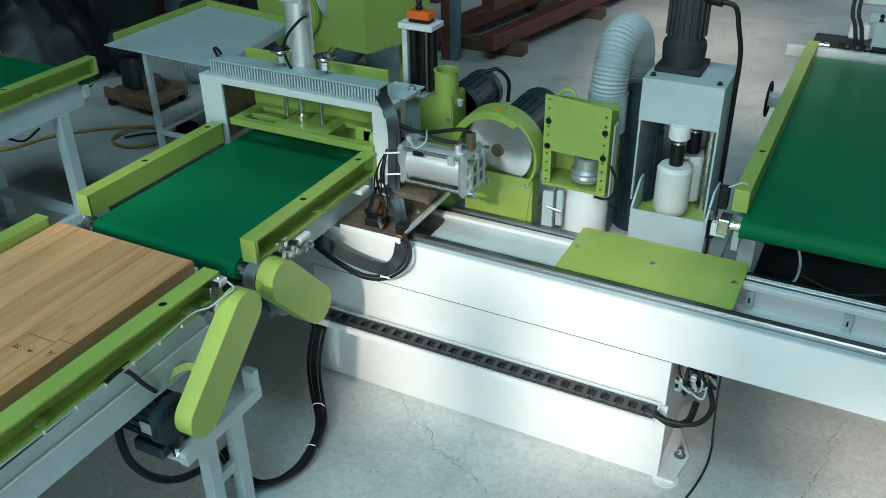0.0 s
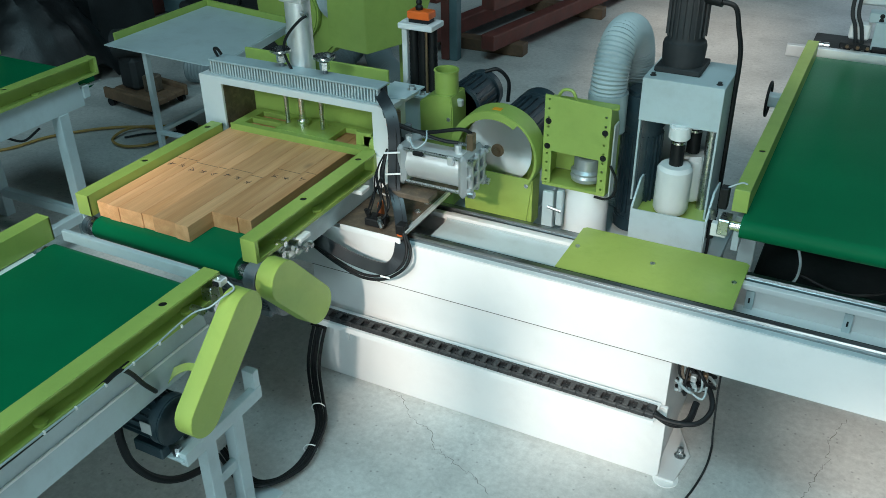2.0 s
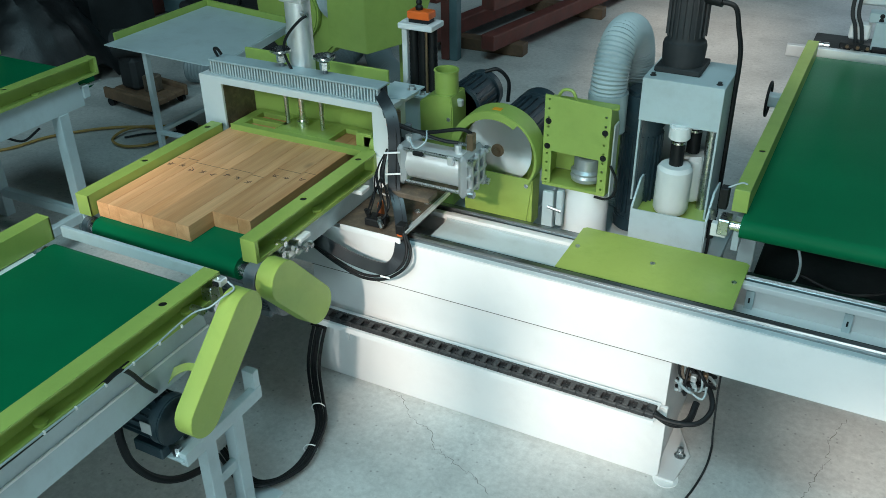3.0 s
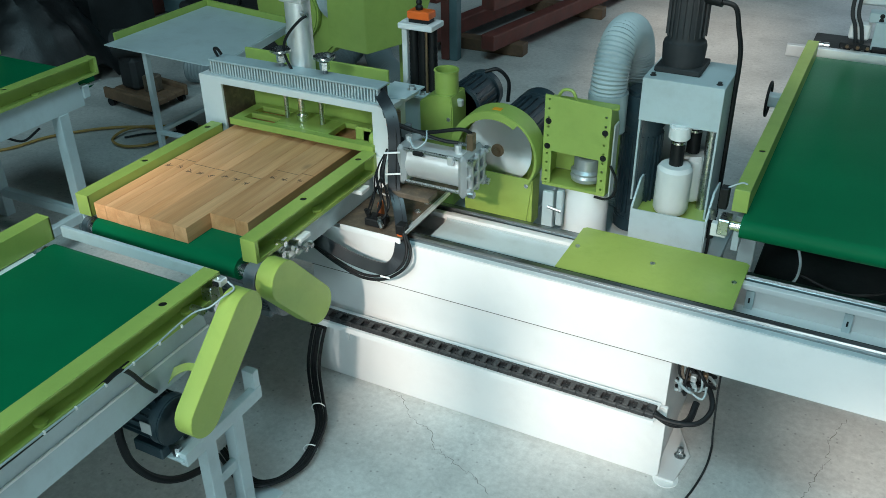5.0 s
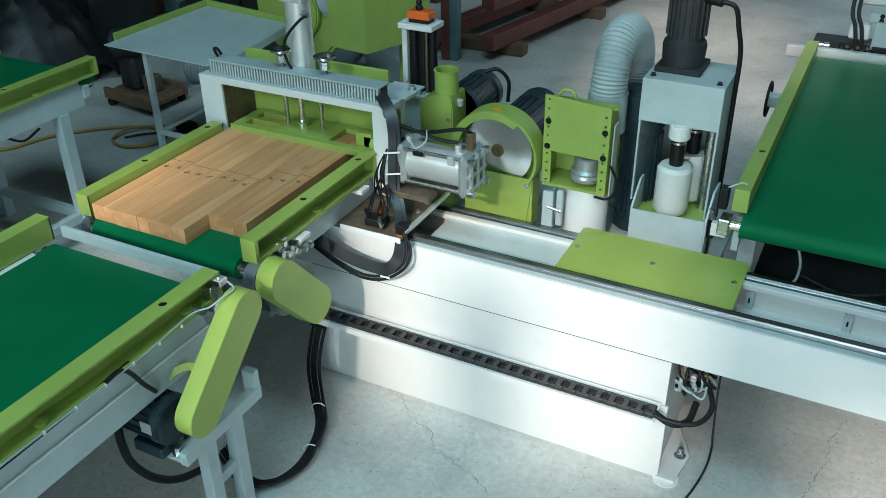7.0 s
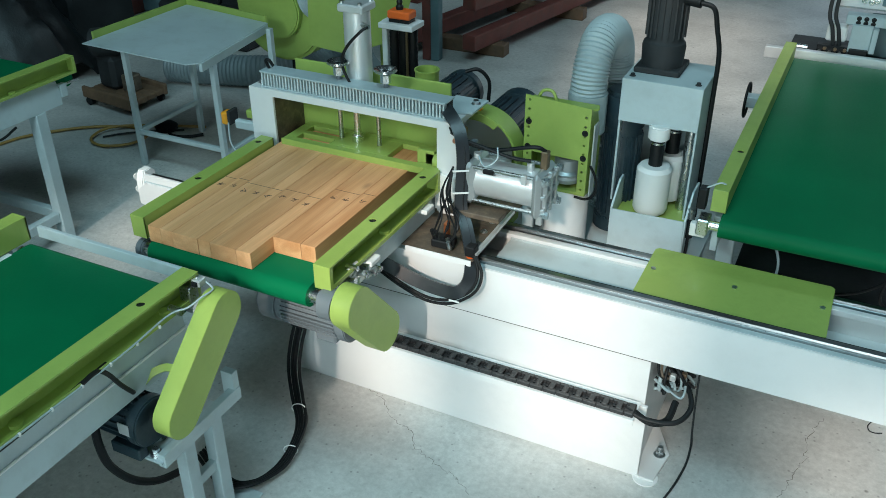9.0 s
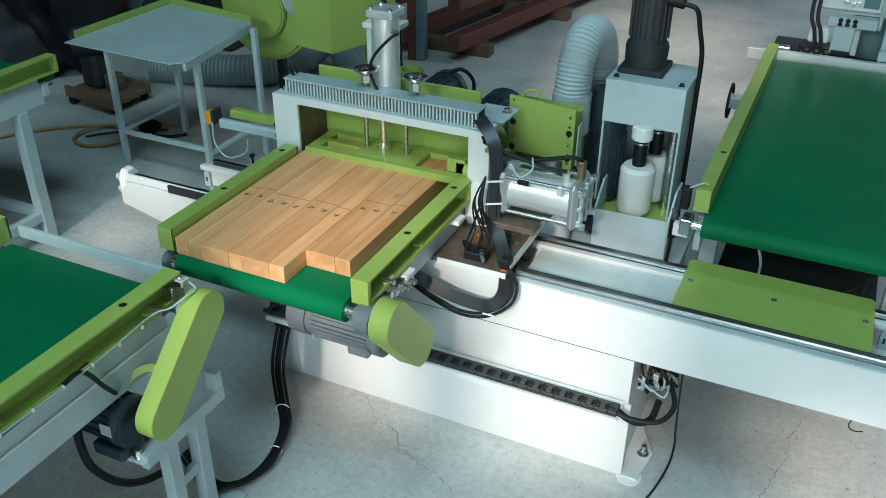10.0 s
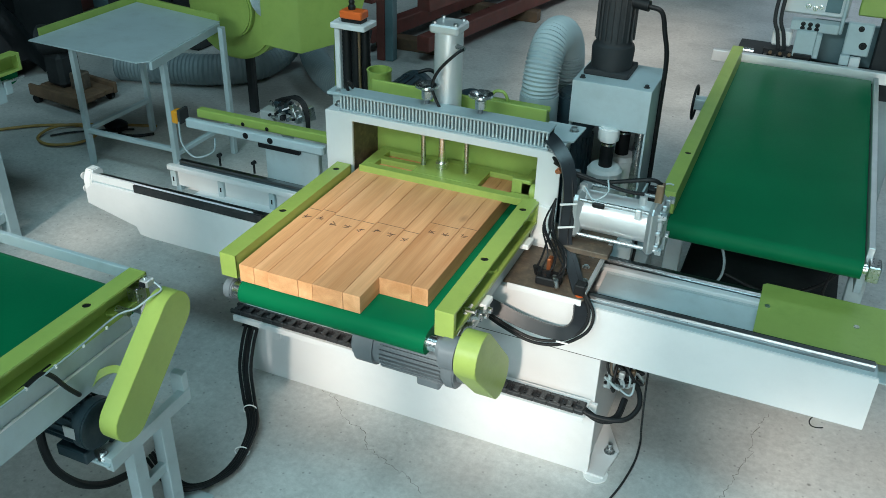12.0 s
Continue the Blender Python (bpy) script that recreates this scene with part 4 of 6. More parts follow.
    part("clamp_clip", box(-1.28, -1.26, ax[0] - 0.08, ax[0] - 0.06, ax[1] + 0.04, ax[1] + 0.075, 0.003), ALU, h)
    part("stay", box(-1.54, -1.34, ax[0] - 0.11, ax[0] - 0.04, 0.815, 0.835, 0.002), RUSTY, h)
    part("air_hose", tube([(-1.222, 2.59, 1.07), (-1.26, 2.575, 1.085), (-1.40, 2.57, 1.05), (-1.50, 2.57, 1.055), (-1.58, 2.60, 1.07)], 0.007), BLACK, t)
    part("air_hose", tube([(-1.27, 2.58, 1.03), (-1.33, 2.565, 1.035), (-1.46, 2.56, 1.06), (-1.55, 2.57, 1.075), (-1.60, 2.62, 1.09)], 0.006), BLACK, t)
    part("air_hose", tube([(-1.47, 2.58, 1.02), (-1.42, 2.53, 1.0), (-1.38, 2.54, 1.03), (-1.39, 2.57, 1.06)], 0.003), GREY, t)
    part("swivel_fitting", rod((-1.545, 2.63, 1.04), (-1.545, 2.63, 1.085), 0.013, seg=10), BRASS, t)
    part("swivel_fitting", rod((-1.57, 2.61, 1.035), (-1.55, 2.59, 1.055), 0.012, seg=10), COPPER, t)
    # hose harness: a flat band and several round hoses down the bridge and back under the belt
    band = [(-1.63, 2.645, 1.14), (-1.585, 2.60, 1.136), (-1.530, 2.56, 1.095), (-1.50, 2.525, 1.020), (-1.494, 2.505, 0.923), (-1.492, 2.495, 0.844), (-1.455, 2.46, 0.79), (-1.411, 2.40, 0.745), (-1.382, 2.345, 0.715), (-1.374, 2.305, 0.673), (-1.396, 2.285, 0.640), (-1.445, 2.28, 0.627), (-1.55, 2.278, 0.638), (-1.655, 2.278, 0.668), (-1.78, 2.278, 0.71)]
    part("hose_band", tube(band, 0.01, flat=(0.0225, 0.005, (0.52, -0.80, 0.30))), BANDM, t, "flat black hose band")
    for o in (-0.010, 0.010):
        part("band_stripe", tube([(x + o * 0.9, y - 0.004 + o * 0.4, z) for x, y, z in band[2:8]], 0.0030, 6), BLACK, t)
    for k in range(5):
        o = 0.011 * k
        pts = [(-1.62, 2.65 + o * 0.4, 1.12 + o * 0.5), (-1.575 + o * 0.3, 2.60, 1.10 + o * 0.4), (-1.535 + o * 0.6, 2.58, 1.03), (-1.525 + o * 0.3, 2.565, 0.92)]
        part("air_hose", tube(pts, 0.006), BLACK, t)
    for k in range(2):
        o = 0.024 * k
        pts = [(-1.375 + 0.3 * o, 2.35, 0.75), (-1.345 + o * 0.6, 2.318, 0.705), (-1.36 + o * 0.7, 2.295, 0.645), (-1.43 + o * 0.4, 2.282, 0.596 - o * 0.5), (-1.515, 2.276, 0.584 - o * 0.6), (-1.611, 2.275, 0.612 - o * 0.6), (-1.694, 2.275, 0.652 - o * 0.6), (-1.80, 2.275, 0.70)]
        part("air_hose", tube(pts, 0.0055), BLACK, t)
    for z in (0.985, 0.90):
        part("cable_tie", box(-1.520, -1.462, 2.486, 2.492, z - 0.003, z + 0.003, 0.001, None, Matrix.Rotation(radians(30), 4, "Z")), PLASTIC, t)
    part("cable_tie", box(-1.43, -1.39, 2.266, 2.270, 0.600, 0.606, 0.001), PLASTIC, t)
    part("connector", box(-1.41, -1.375, 2.352, 2.392, 0.737, 0.775, 0.003), BLACK, t)
    part("connector_ring", rod((-1.392, 2.36, 0.70), (-1.392, 2.36, 0.737), 0.014, seg=12), ORANGE, t)
    rng = random.Random(3)
    v = part("valve_cluster", box(-1.545, -1.47, 2.36, 2.42, 0.738, 0.768, 0.004), BLACK, t)
    for k in range(9):
        x, y = -1.555 + rng.uniform(0, 0.09), 2.345 + rng.uniform(0, 0.075)
        part("push_fitting", rod((x, y, 0.75), (x + rng.uniform(-0.012, 0.012), y - 0.008, 0.782), 0.008, seg=10), rng.choice((STEEL, BLACK, BLACK, BLACK)), v)
        pts = [(x, y, 0.78), (x + 0.01, y + 0.02, 0.83 + rng.uniform(-0.02, 0.03)), (-1.555 + rng.uniform(-0.02, 0.02), 2.50, 0.88), (-1.553, 2.56, 0.96)]
        part("thin_hose", tube(pts, 0.0032, 6), BLACK, v)
    part("clevis", box(-1.53, -1.515, 2.43, 2.46, 0.738, 0.80, 0.003), COPPER, v)
    # linkage under the rail
    k = part("tension_bracket", box(-1.655, -1.645, 1.93, 2.05, 0.775, 0.83, 0.002), STEEL, t)
    for y in (1.96, 2.01, 2.05):
        part("tension_bolt", rod((-1.65, y, 0.80), (-1.605, y, 0.81), 0.011, seg=6), STEEL, k)
    part("toggle", box(-1.625, -1.612, 1.99, 2.05, 0.775, 0.80, 0.004), ALU, k)
    part("toggle_arm", box(-1.632, -1.618, 2.05, 2.14, 0.755, 0.772, 0.004), PLASTIC, k)
    part("toggle_arm", box(-1.640, -1.628, 1.96, 2.02, 0.80, 0.845, 0.004), PLASTIC, k)
    part("link_plate", box(-1.646, -1.640, 1.92, 2.10, 0.785, 0.80, 0.002), STEEL, k)
    for y, z in ((1.975, 0.845), (2.03, 0.79), (2.085, 0.765), (2.12, 0.763)):
        part("pivot_bolt", rod((-1.645, y, z), (-1.605, y, z), 0.010, seg=10), CHROME, k)
    part("spring_rod", rod((-1.63, 1.90, 0.785), (-1.63, 2.02, 0.83), 0.005, seg=8), STEEL, k)
    # drive below the belt
    m = motor(t, (-2.02, 2.035, 0.60), (-1.66, 2.035, 0.60), 0.080, MOTORGREY, 30)
    part("terminal_box", box(-1.80, -1.72, 1.99, 2.07, 0.50, 0.535, 0.006), MOTORGREY, m)
    part("gear_head", rod((-1.67, 2.035, 0.60), (-1.60, 2.035, 0.60), 0.06, seg=24, bevel=0.006), MOTORGREY, m)
    part("drive_guard", slab(capsule(1.862, 0.786, 0.070, 2.032, 0.592, 0.070), [], -1.598, -1.532, "x", 0.0015), GREEN, t, "rounded lime green chain guard")
    part("guard_flange", rod((-1.645, 1.84, 0.79), (-1.60, 1.84, 0.79), 0.05, seg=20), MOTORGREY, t)
    return t


CARRIAGE = carriage()


def press_plate():
    """The clamp pad under the bridge, a part of the carriage that rises and falls."""
    p0 = part("press_plate", bmesh_frame(), GREEN, CARRIAGE, "slotted lime green clamp pad")
    part("pad_block", box(-1.735, -1.665, 2.63, 2.66, 0.913, 0.965, 0.002), GREEN, p0)
    part("pad_block", box(-1.70, -1.665, 2.63, 2.76, 0.913, 0.955, 0.002), GREEN, p0)
    part("guide_cylinder", rod((-1.665, 2.64, 0.925), (-1.64, 2.64, 0.925), 0.028, seg=16), GREEN, p0)
    r = part("press_rod", rod((-2.03, 2.70, 0.91), (-2.03, 2.70, 1.09), 0.014, seg=16), CHROME, p0)
    part("rod_collar", rod((-2.03, 2.70, 0.911), (-2.03, 2.70, 0.94), 0.024, seg=20, bevel=0.003), CHROME, r)
    for x in (-2.105, -1.935):
        part("guide_pin", rod((x, 2.70, 0.911), (x, 2.70, 1.08), 0.009, seg=12), STEEL, p0)
    return p0


def bmesh_frame():
    z0, z1 = 0.890, 0.912
    b = box(-2.315, -1.633, 2.592, 2.625, z0, z1, 0.002)
    box(-2.315, -1.633, 2.752, 2.785, z0, z1, 0.002, b)
    box(-2.315, -2.27, 2.625, 2.752, z0, z1, 0.001, b)
    box(-2.27, -2.10, 2.675, 2.70, z0, z1, 0.001, b)
    box(-2.12, -1.86, 2.625, 2.752, z0, z1, 0.001, b)
    box(-1.735, -1.633, 2.625, 2.752, z0, z1, 0.001, b)
    box(-2.315, -1.633, 2.587, 2.592, z0 - 0.003, z1 + 0.003, 0.001, b)
    return b


PRESS = press_plate()


def cover_plate():
    t = thing("cover_plate", (-0.55, 2.65, 0.632), "flat lime green cover plate with three screws", "cover plate")
    c = 0.012
    o = [(-0.853 + c, 2.487), (-0.243 - c, 2.487), (-0.243, 2.487 + c), (-0.243, 2.81 - c), (-0.243 - c, 2.81), (-0.853 + c, 2.81), (-0.853, 2.81 - c), (-0.853, 2.487 + c)]
    part("sheet", slab(o, [], 0.670, 0.675, "z", 0.001), GREEN, t)
    sheet = part("slide_sheet", box(-1.375, -0.30, 2.44, 2.735, 0.632, 0.638, 0.001), GREY, t, "pale grey sliding cover sheet")
    part("sheet_lip", box(-1.375, -0.30, 2.690, 2.694, 0.638, 0.650, 0.001), GREY, sheet)
    part("sheet_edge", box(-1.375, -0.30, 2.727, 2.737, 0.638, 0.652, 0.001), ALU, sheet)
    for x in (-0.80, -0.33):
        part("slide_block", box(x - 0.03, x + 0.03, 2.55, 2.60, 0.638, 0.670, 0.002), STEEL, t)
    for x in (-0.826, -0.55, -0.27):
        b = rod((x, 2.659, 0.675), (x, 2.659, 0.679), 0.009, seg=14)
        part("screw", b, STEEL, t)
    return t


COVER = cover_plate()


# ---- boards ----
BOARD_X = [(-2.330, -2.2785), (-2.278, -2.2275), (-2.227, -2.1225), (-2.122, -2.0735), (-2.073, -1.9715), (-1.971, -1.914), (-1.9135, -1.8075), (-1.807, -1.752)]
BOARD_TONE = [0, 0, 1, 0, 2, 1, 1, 1]
BOARD_Y0 = [1.858, 1.858, 1.856, 1.857, 1.857, 1.857, 1.976, 1.976]


def boards():
    out = []
    for i, ((x0, x1), y0) in enumerate(zip(BOARD_X, BOARD_Y0)):
        L = 2.845 - y0
        t = thing("beech_board", ((x0 + x1) / 2, y0, 0.831), "planed beech board with pencil marks, lying on the belt", "board", "batch of boards")
        w = (x1 - x0) / 2
        b = box((x0 + x1) / 2 - w + 0.0004, (x0 + x1) / 2 + w - 0.0004, y0, y0 + L, 0.831, 0.890, 0.0008)
        part("timber", b, BEECH[BOARD_TONE[i]], t)
        # pencil line and mark
        ym = (2.265 if i < 6 else 2.36) + 0.010 * math.sin(i * 1.9)
        part("pencil_line", box(x0 + 0.002, x1 - 0.002, ym, ym + 0.0022, 0.8898, 0.8902, 0), INK, t)
        rng = random.Random(20 + i)
        for j in range(2 if x1 - x0 > 0.08 else 1):
            cx = x0 + (x1 - x0) * ((j + 0.5) / (2 if x1 - x0 > 0.08 else 1))
            b = bmesh.new()
            for k in range(5):
                at = Matrix.Translation((cx + rng.uniform(-0.006, 0.006), ym - 0.055 + rng.uniform(-0.008, 0.008), 0))
                turn = Matrix.Rotation(radians((0, 85, 40, -45, 5)[k] + rng.uniform(-12, 12)), 4, "Z")
                half = rng.uniform(0.006, 0.013)
                box(-half, half, -0.0011, 0.0011, 0.8898, 0.8903, 0, b, at @ turn)
            part("pencil_mark", b, INK, t)
        out.append(t)
    return out


BOARDS = boards()

# ---- working units behind the bed ----
def rear_bench():
    t = thing("rear_bench", (-1.2, 3.1, 0), "grey steel bench that carries the saw and cutter units", "machine base")
    part("bench_top", box(-1.78, -0.38, 2.86, 3.35, 0.50, 0.52, 0.003), GREY, t)
    part("bench_body", box(-1.75, -0.40, 2.90, 3.32, 0.0, 0.50, 0.003), GREY, t)
    return t


def saw_unit():
    t = thing("trim_saw", (-1.24, 2.95, 0.52), "circular trim saw with lime green guard and two motors", "saw")
    cx, cz, y = -1.245, 0.885, 2.88
    part("saw_blade", rod((cx, y, cz), (cx, y + 0.004, cz), 0.141, seg=64), BLADE, t, "shining circular saw blade")
    part("blade_flange", rod((cx, y - 0.006, cz), (cx, y, cz), 0.026, seg=24), BRASS, t)
    part("arbor_nut", rod((cx, y - 0.018, cz), (cx, y - 0.006, cz), 0.012, seg=6), BRASS, t)
    # hood: an annular shell
    ring = []
    n = 26
    for i in range(n + 1):
        a = radians(-35 + 215 * i / n)
        ring.append((cx + 0.180 * math.cos(a), cz + 0.176 * math.sin(a)))
    inner = []
    for i in range(n + 1):
        a = radians(180 - 215 * i / n)
        inner.append((cx + 0.170 * math.cos(a), cz + 0.166 * math.sin(a)))
    part("hood_rim", slab(ring + inner, [], y - 0.05, y + 0.05, "y", 0.002), GREEN, t)
    back = [(cx + 0.176 * math.cos(6.28318 * i / 40), cz + 0.172 * math.sin(6.28318 * i / 40)) for i in range(40)]
    part("hood_back", slab(back, [], y + 0.045, y + 0.055, "y"), GREEN, t)
    lip = []
    for i in range(15):
        a = radians(55 + 115 * i / 14)
        lip.append((cx + 0.179 * math.cos(a), cz + 0.175 * math.sin(a)))
    for i in range(15):
        a = radians(170 - 115 * i / 14)
        lip.append((cx + 0.146 * math.cos(a), cz + 0.146 * math.sin(a)))
    part("hood_lip", slab(lip, [], y - 0.056, y - 0.05, "y", 0.001), GREEN, t)
    part("warning_label", box(cx - 0.015, cx + 0.02, y - 0.03, y - 0.005, cz + 0.176, cz + 0.1775, 0), AMBER, t)
    part("lower_guard", slab([(-1.37, 0.60), (-1.107, 0.60), (-1.085, 0.800), (-1.38, 0.800)], [], y - 0.03, y - 0.024, "y", 0.001), GREEN, t)
    part("lower_guard_side", box(-1.105, -1.085, y - 0.024, y + 0.05, 0.60, 0.80, 0.002), GREEN, t)
    part("screw", bolt((-1.11, y - 0.03, 0.77), "-y", 0.006, 0.003), STEEL, t)
    part("mount", box(-1.35, -1.10, y + 0.056, 3.2, 0.52, 0.62, 0.003), GREY, t)
    motor(t, (-1.245, 3.35, 0.885), (-1.245, y + 0.056, 0.885), 0.105, DARKBLUE, 22)
    return t


def dust_hood():
    t = thing("dust_hood", (-1.52, 3.0, 0.52), "lime green dust hood with a round stub pipe", "dust hood")
    part("hood_box", slab([(-1.615, 0.56), (-1.468, 0.56), (-1.468, 1.0), (-1.476, 1.045), (-1.56, 1.04), (-1.615, 1.01)], [], 2.93, 3.06, "y", 0.004), GREEN, t)
    prof = [(0.048, 0.0), (0.048, 0.10), (0.051, 0.10), (0.051, 0.106), (0.044, 0.106), (0.044, 0.02)]
    part("stub_pipe", lathe(prof, (-1.522, 2.99, 1.03)), GREEN, t)
    motor(t, (-1.50, 3.32, 0.95), (-1.50, 3.06, 0.95), 0.09, DARKBLUE, 20)
    part("cable", tube([(-1.45, 3.2, 1.07), (-1.40, 3.22, 1.08), (-1.36, 3.24, 1.03), (-1.36, 3.24, 0.94)], 0.008), BLACK, t)
    part("screw", bolt((-1.485, 2.93, 0.95), "-y", 0.006, 0.003), STEEL, t)
    return t


def slide_column():
    t = thing("slide_column", (-1.67, 3.12, 0.52), "upright slide with black bellows and an orange switch cap", "slide column")
    part("back_plate", box(-1.752, -1.728, 3.04, 3.13, 0.52, 1.29, 0.003), WHITE, t)
    part("top_plate", box(-1.752, -1.598, 3.01, 3.12, 1.265, 1.288, 0.003), WHITE, t)
    part("foot_plate", box(-1.775, -1.56, 3.00, 3.15, 0.985, 1.0, 0.003), GREY, t)
    part("pedestal", box(-1.76, -1.58, 3.02, 3.14, 0.52, 0.985, 0.003), GREY, t)
    for i, x in enumerate((-1.710, -1.668, -1.625)):
        prof = [(0.019 + 0.0015 * (k % 2), k * 0.265 / 30) for k in range(31)]
        part("bellows", lathe(prof, (x, 3.07, 1.0), seg=14), BLACK, t)
    part("screw_rod", rod((-1.640, 3.045, 1.0), (-1.640, 3.045, 1.27), 0.006, seg=12), BRASS, t)
    c = part("switch_box", box(-1.72, -1.62, 3.03, 3.095, 1.303, 1.335, 0.005), ORANGE, t, "bright orange switch cap")
    part("switch_base", box(-1.715, -1.625, 3.035, 3.09, 1.288, 1.303, 0.002), BLACK, c)
    part("knob", lathe([(0.014, 0), (0.016, 0.012), (0.010, 0.02), (0.013, 0.03), (0.009, 0.04)], (-1.68, 3.065, 1.335), seg=14), BLACK, c)
    for k in range(5):
        part("bolt", bolt((-1.73 + 0.04 * k, 3.02, 1.0), "z", 0.008, 0.012), STEEL, t)
    part("rack_bar", box(-1.60, -1.45, 2.98, 3.0, 0.99, 1.02, 0.003), ALU, t)
    return t


def cutter_unit():
    t = thing("finger_cutter", (-0.92, 3.0, 0.52), "finger joint cutter in a perforated lime green housing", "cutter")
    y = 2.885
    holes = [(-1.045, 1.125 - k * 0.036, 0.005) for k in range(10)] + [(-0.826, 1.09 - k * 0.036, 0.005) for k in range(9)]
    o = [(-1.062, 0.79), (-1.028, 0.79), (-1.028, 0.922), (-0.842, 0.918), (-0.842, 0.785), (-0.808, 0.785), (-0.808, 1.126), (-1.062, 1.142)]
    part("front_plate", slab(o, holes, y, y + 0.008, "y"), GREEN, t, "lime green plate with rows of bolt holes")
    side = [(y + 0.008, 0.79), (3.03, 0.79), (3.03, 0.98), (2.955, 1.115), (y + 0.008, 1.120)]
    part("side_wall", slab(side, [], -1.062, -1.054, "x", 0.001), GREEN, t)
    part("side_wall", slab(side, [], -0.816, -0.808, "x", 0.001), GREEN, t)
    part("top_plate", slab([(-1.054, 2.893), (-0.816, 2.893), (-0.790, 2.92), (-0.80, 2.955), (-1.054, 2.955)], [], 1.112, 1.120, "z", 0.002), GREEN, t)
    part("back_wall", box(-1.054, -0.816, 3.022, 3.03, 0.79, 0.98, 0.001), GREEN, t)
    part("floor_plate", slab([(-1.06, y), (-0.81, y), (-0.80, 2.98), (-0.82, 3.03), (-1.06, 3.03)], [], 0.775, 0.787, "z", 0.002), GREEN, t)
    prof = [(0.03, 0), (0.058, 0.004), (0.062, 0.02), (0.056, 0.03), (0.062, 0.04), (0.050, 0.05), (0.050, 0.095), (0.044, 0.10), (0.03, 0.10)]
    part("cutter_head", lathe(prof, (-0.905, 2.955, 0.80), seg=32), CASTING, t, "steel cutter head")
    part("sleeve", lathe([(0.02, 0), (0.085, 0), (0.085, 0.245), (0.080, 0.255), (0.02, 0.255)], (-0.90, 2.965, 0.52), seg=36), WHITE, t)
    part("bracket", box(-1.045, -1.0, 2.86, 2.88, 0.60, 0.76, 0.003), GREY, t)
    part("bracket", box(-0.99, -0.965, 2.865, 2.885, 0.62, 0.77, 0.003), GREY, t)
    part("set_screw", rod((-1.02, 2.855, 0.70), (-0.965, 2.855, 0.69), 0.007, seg=10), STEEL, t)
    part("guard_strip", box(-0.800, -0.794, 2.90, 2.95, 0.77, 1.06, 0.002), ALU, t)
    part("wire_loop", tube([(-0.80, 2.90, 0.90), (-0.775, 2.90, 0.85), (-0.775, 2.90, 0.79), (-0.805, 2.90, 0.76), (-0.85, 2.89, 0.765)], 0.005), BLACK, t)
    part("lifting_eye", tube([(-1.03, 2.93, 1.118), (-1.01, 2.93, 1.150), (-0.975, 2.93, 1.152), (-0.955, 2.93, 1.118)], 0.006), GREEN, t)
    for z in (1.06, 0.96):
        part("bolt", bolt((-1.045, y, z - 0.02), "-y", 0.008, 0.006), BLACK, t)
        part("bolt", bolt((-0.826, y, z - 0.03), "-y", 0.008, 0.006), BLACK, t)
    motor(t, (-0.755, 3.16, 1.12), (-0.755, 3.16, 0.54), 0.080, DARKBLUE, 24)
    part("duct_collar", rod((-0.872, 3.04, 0.98), (-0.872, 3.04, 1.13), 0.074, seg=28), PALEHOSE, t)
    part("extraction_hose", tube([(-0.872, 3.04, 1.10), (-0.872, 3.042, 1.18), (-0.870, 3.065, 1.25), (-0.866, 3.12, 1.305), (-0.860, 3.20, 1.315), (-0.855, 3.28, 1.27), (-0.85, 3.32, 1.18), (-0.85, 3.335, 1.0), (-0.85, 3.34, 0.7), (-0.85, 3.34, 0.53)], 0.064, 20, 6, ribs=70, rib_depth=0.006), PALEHOSE, t, "ribbed pale extraction hose")
    return t


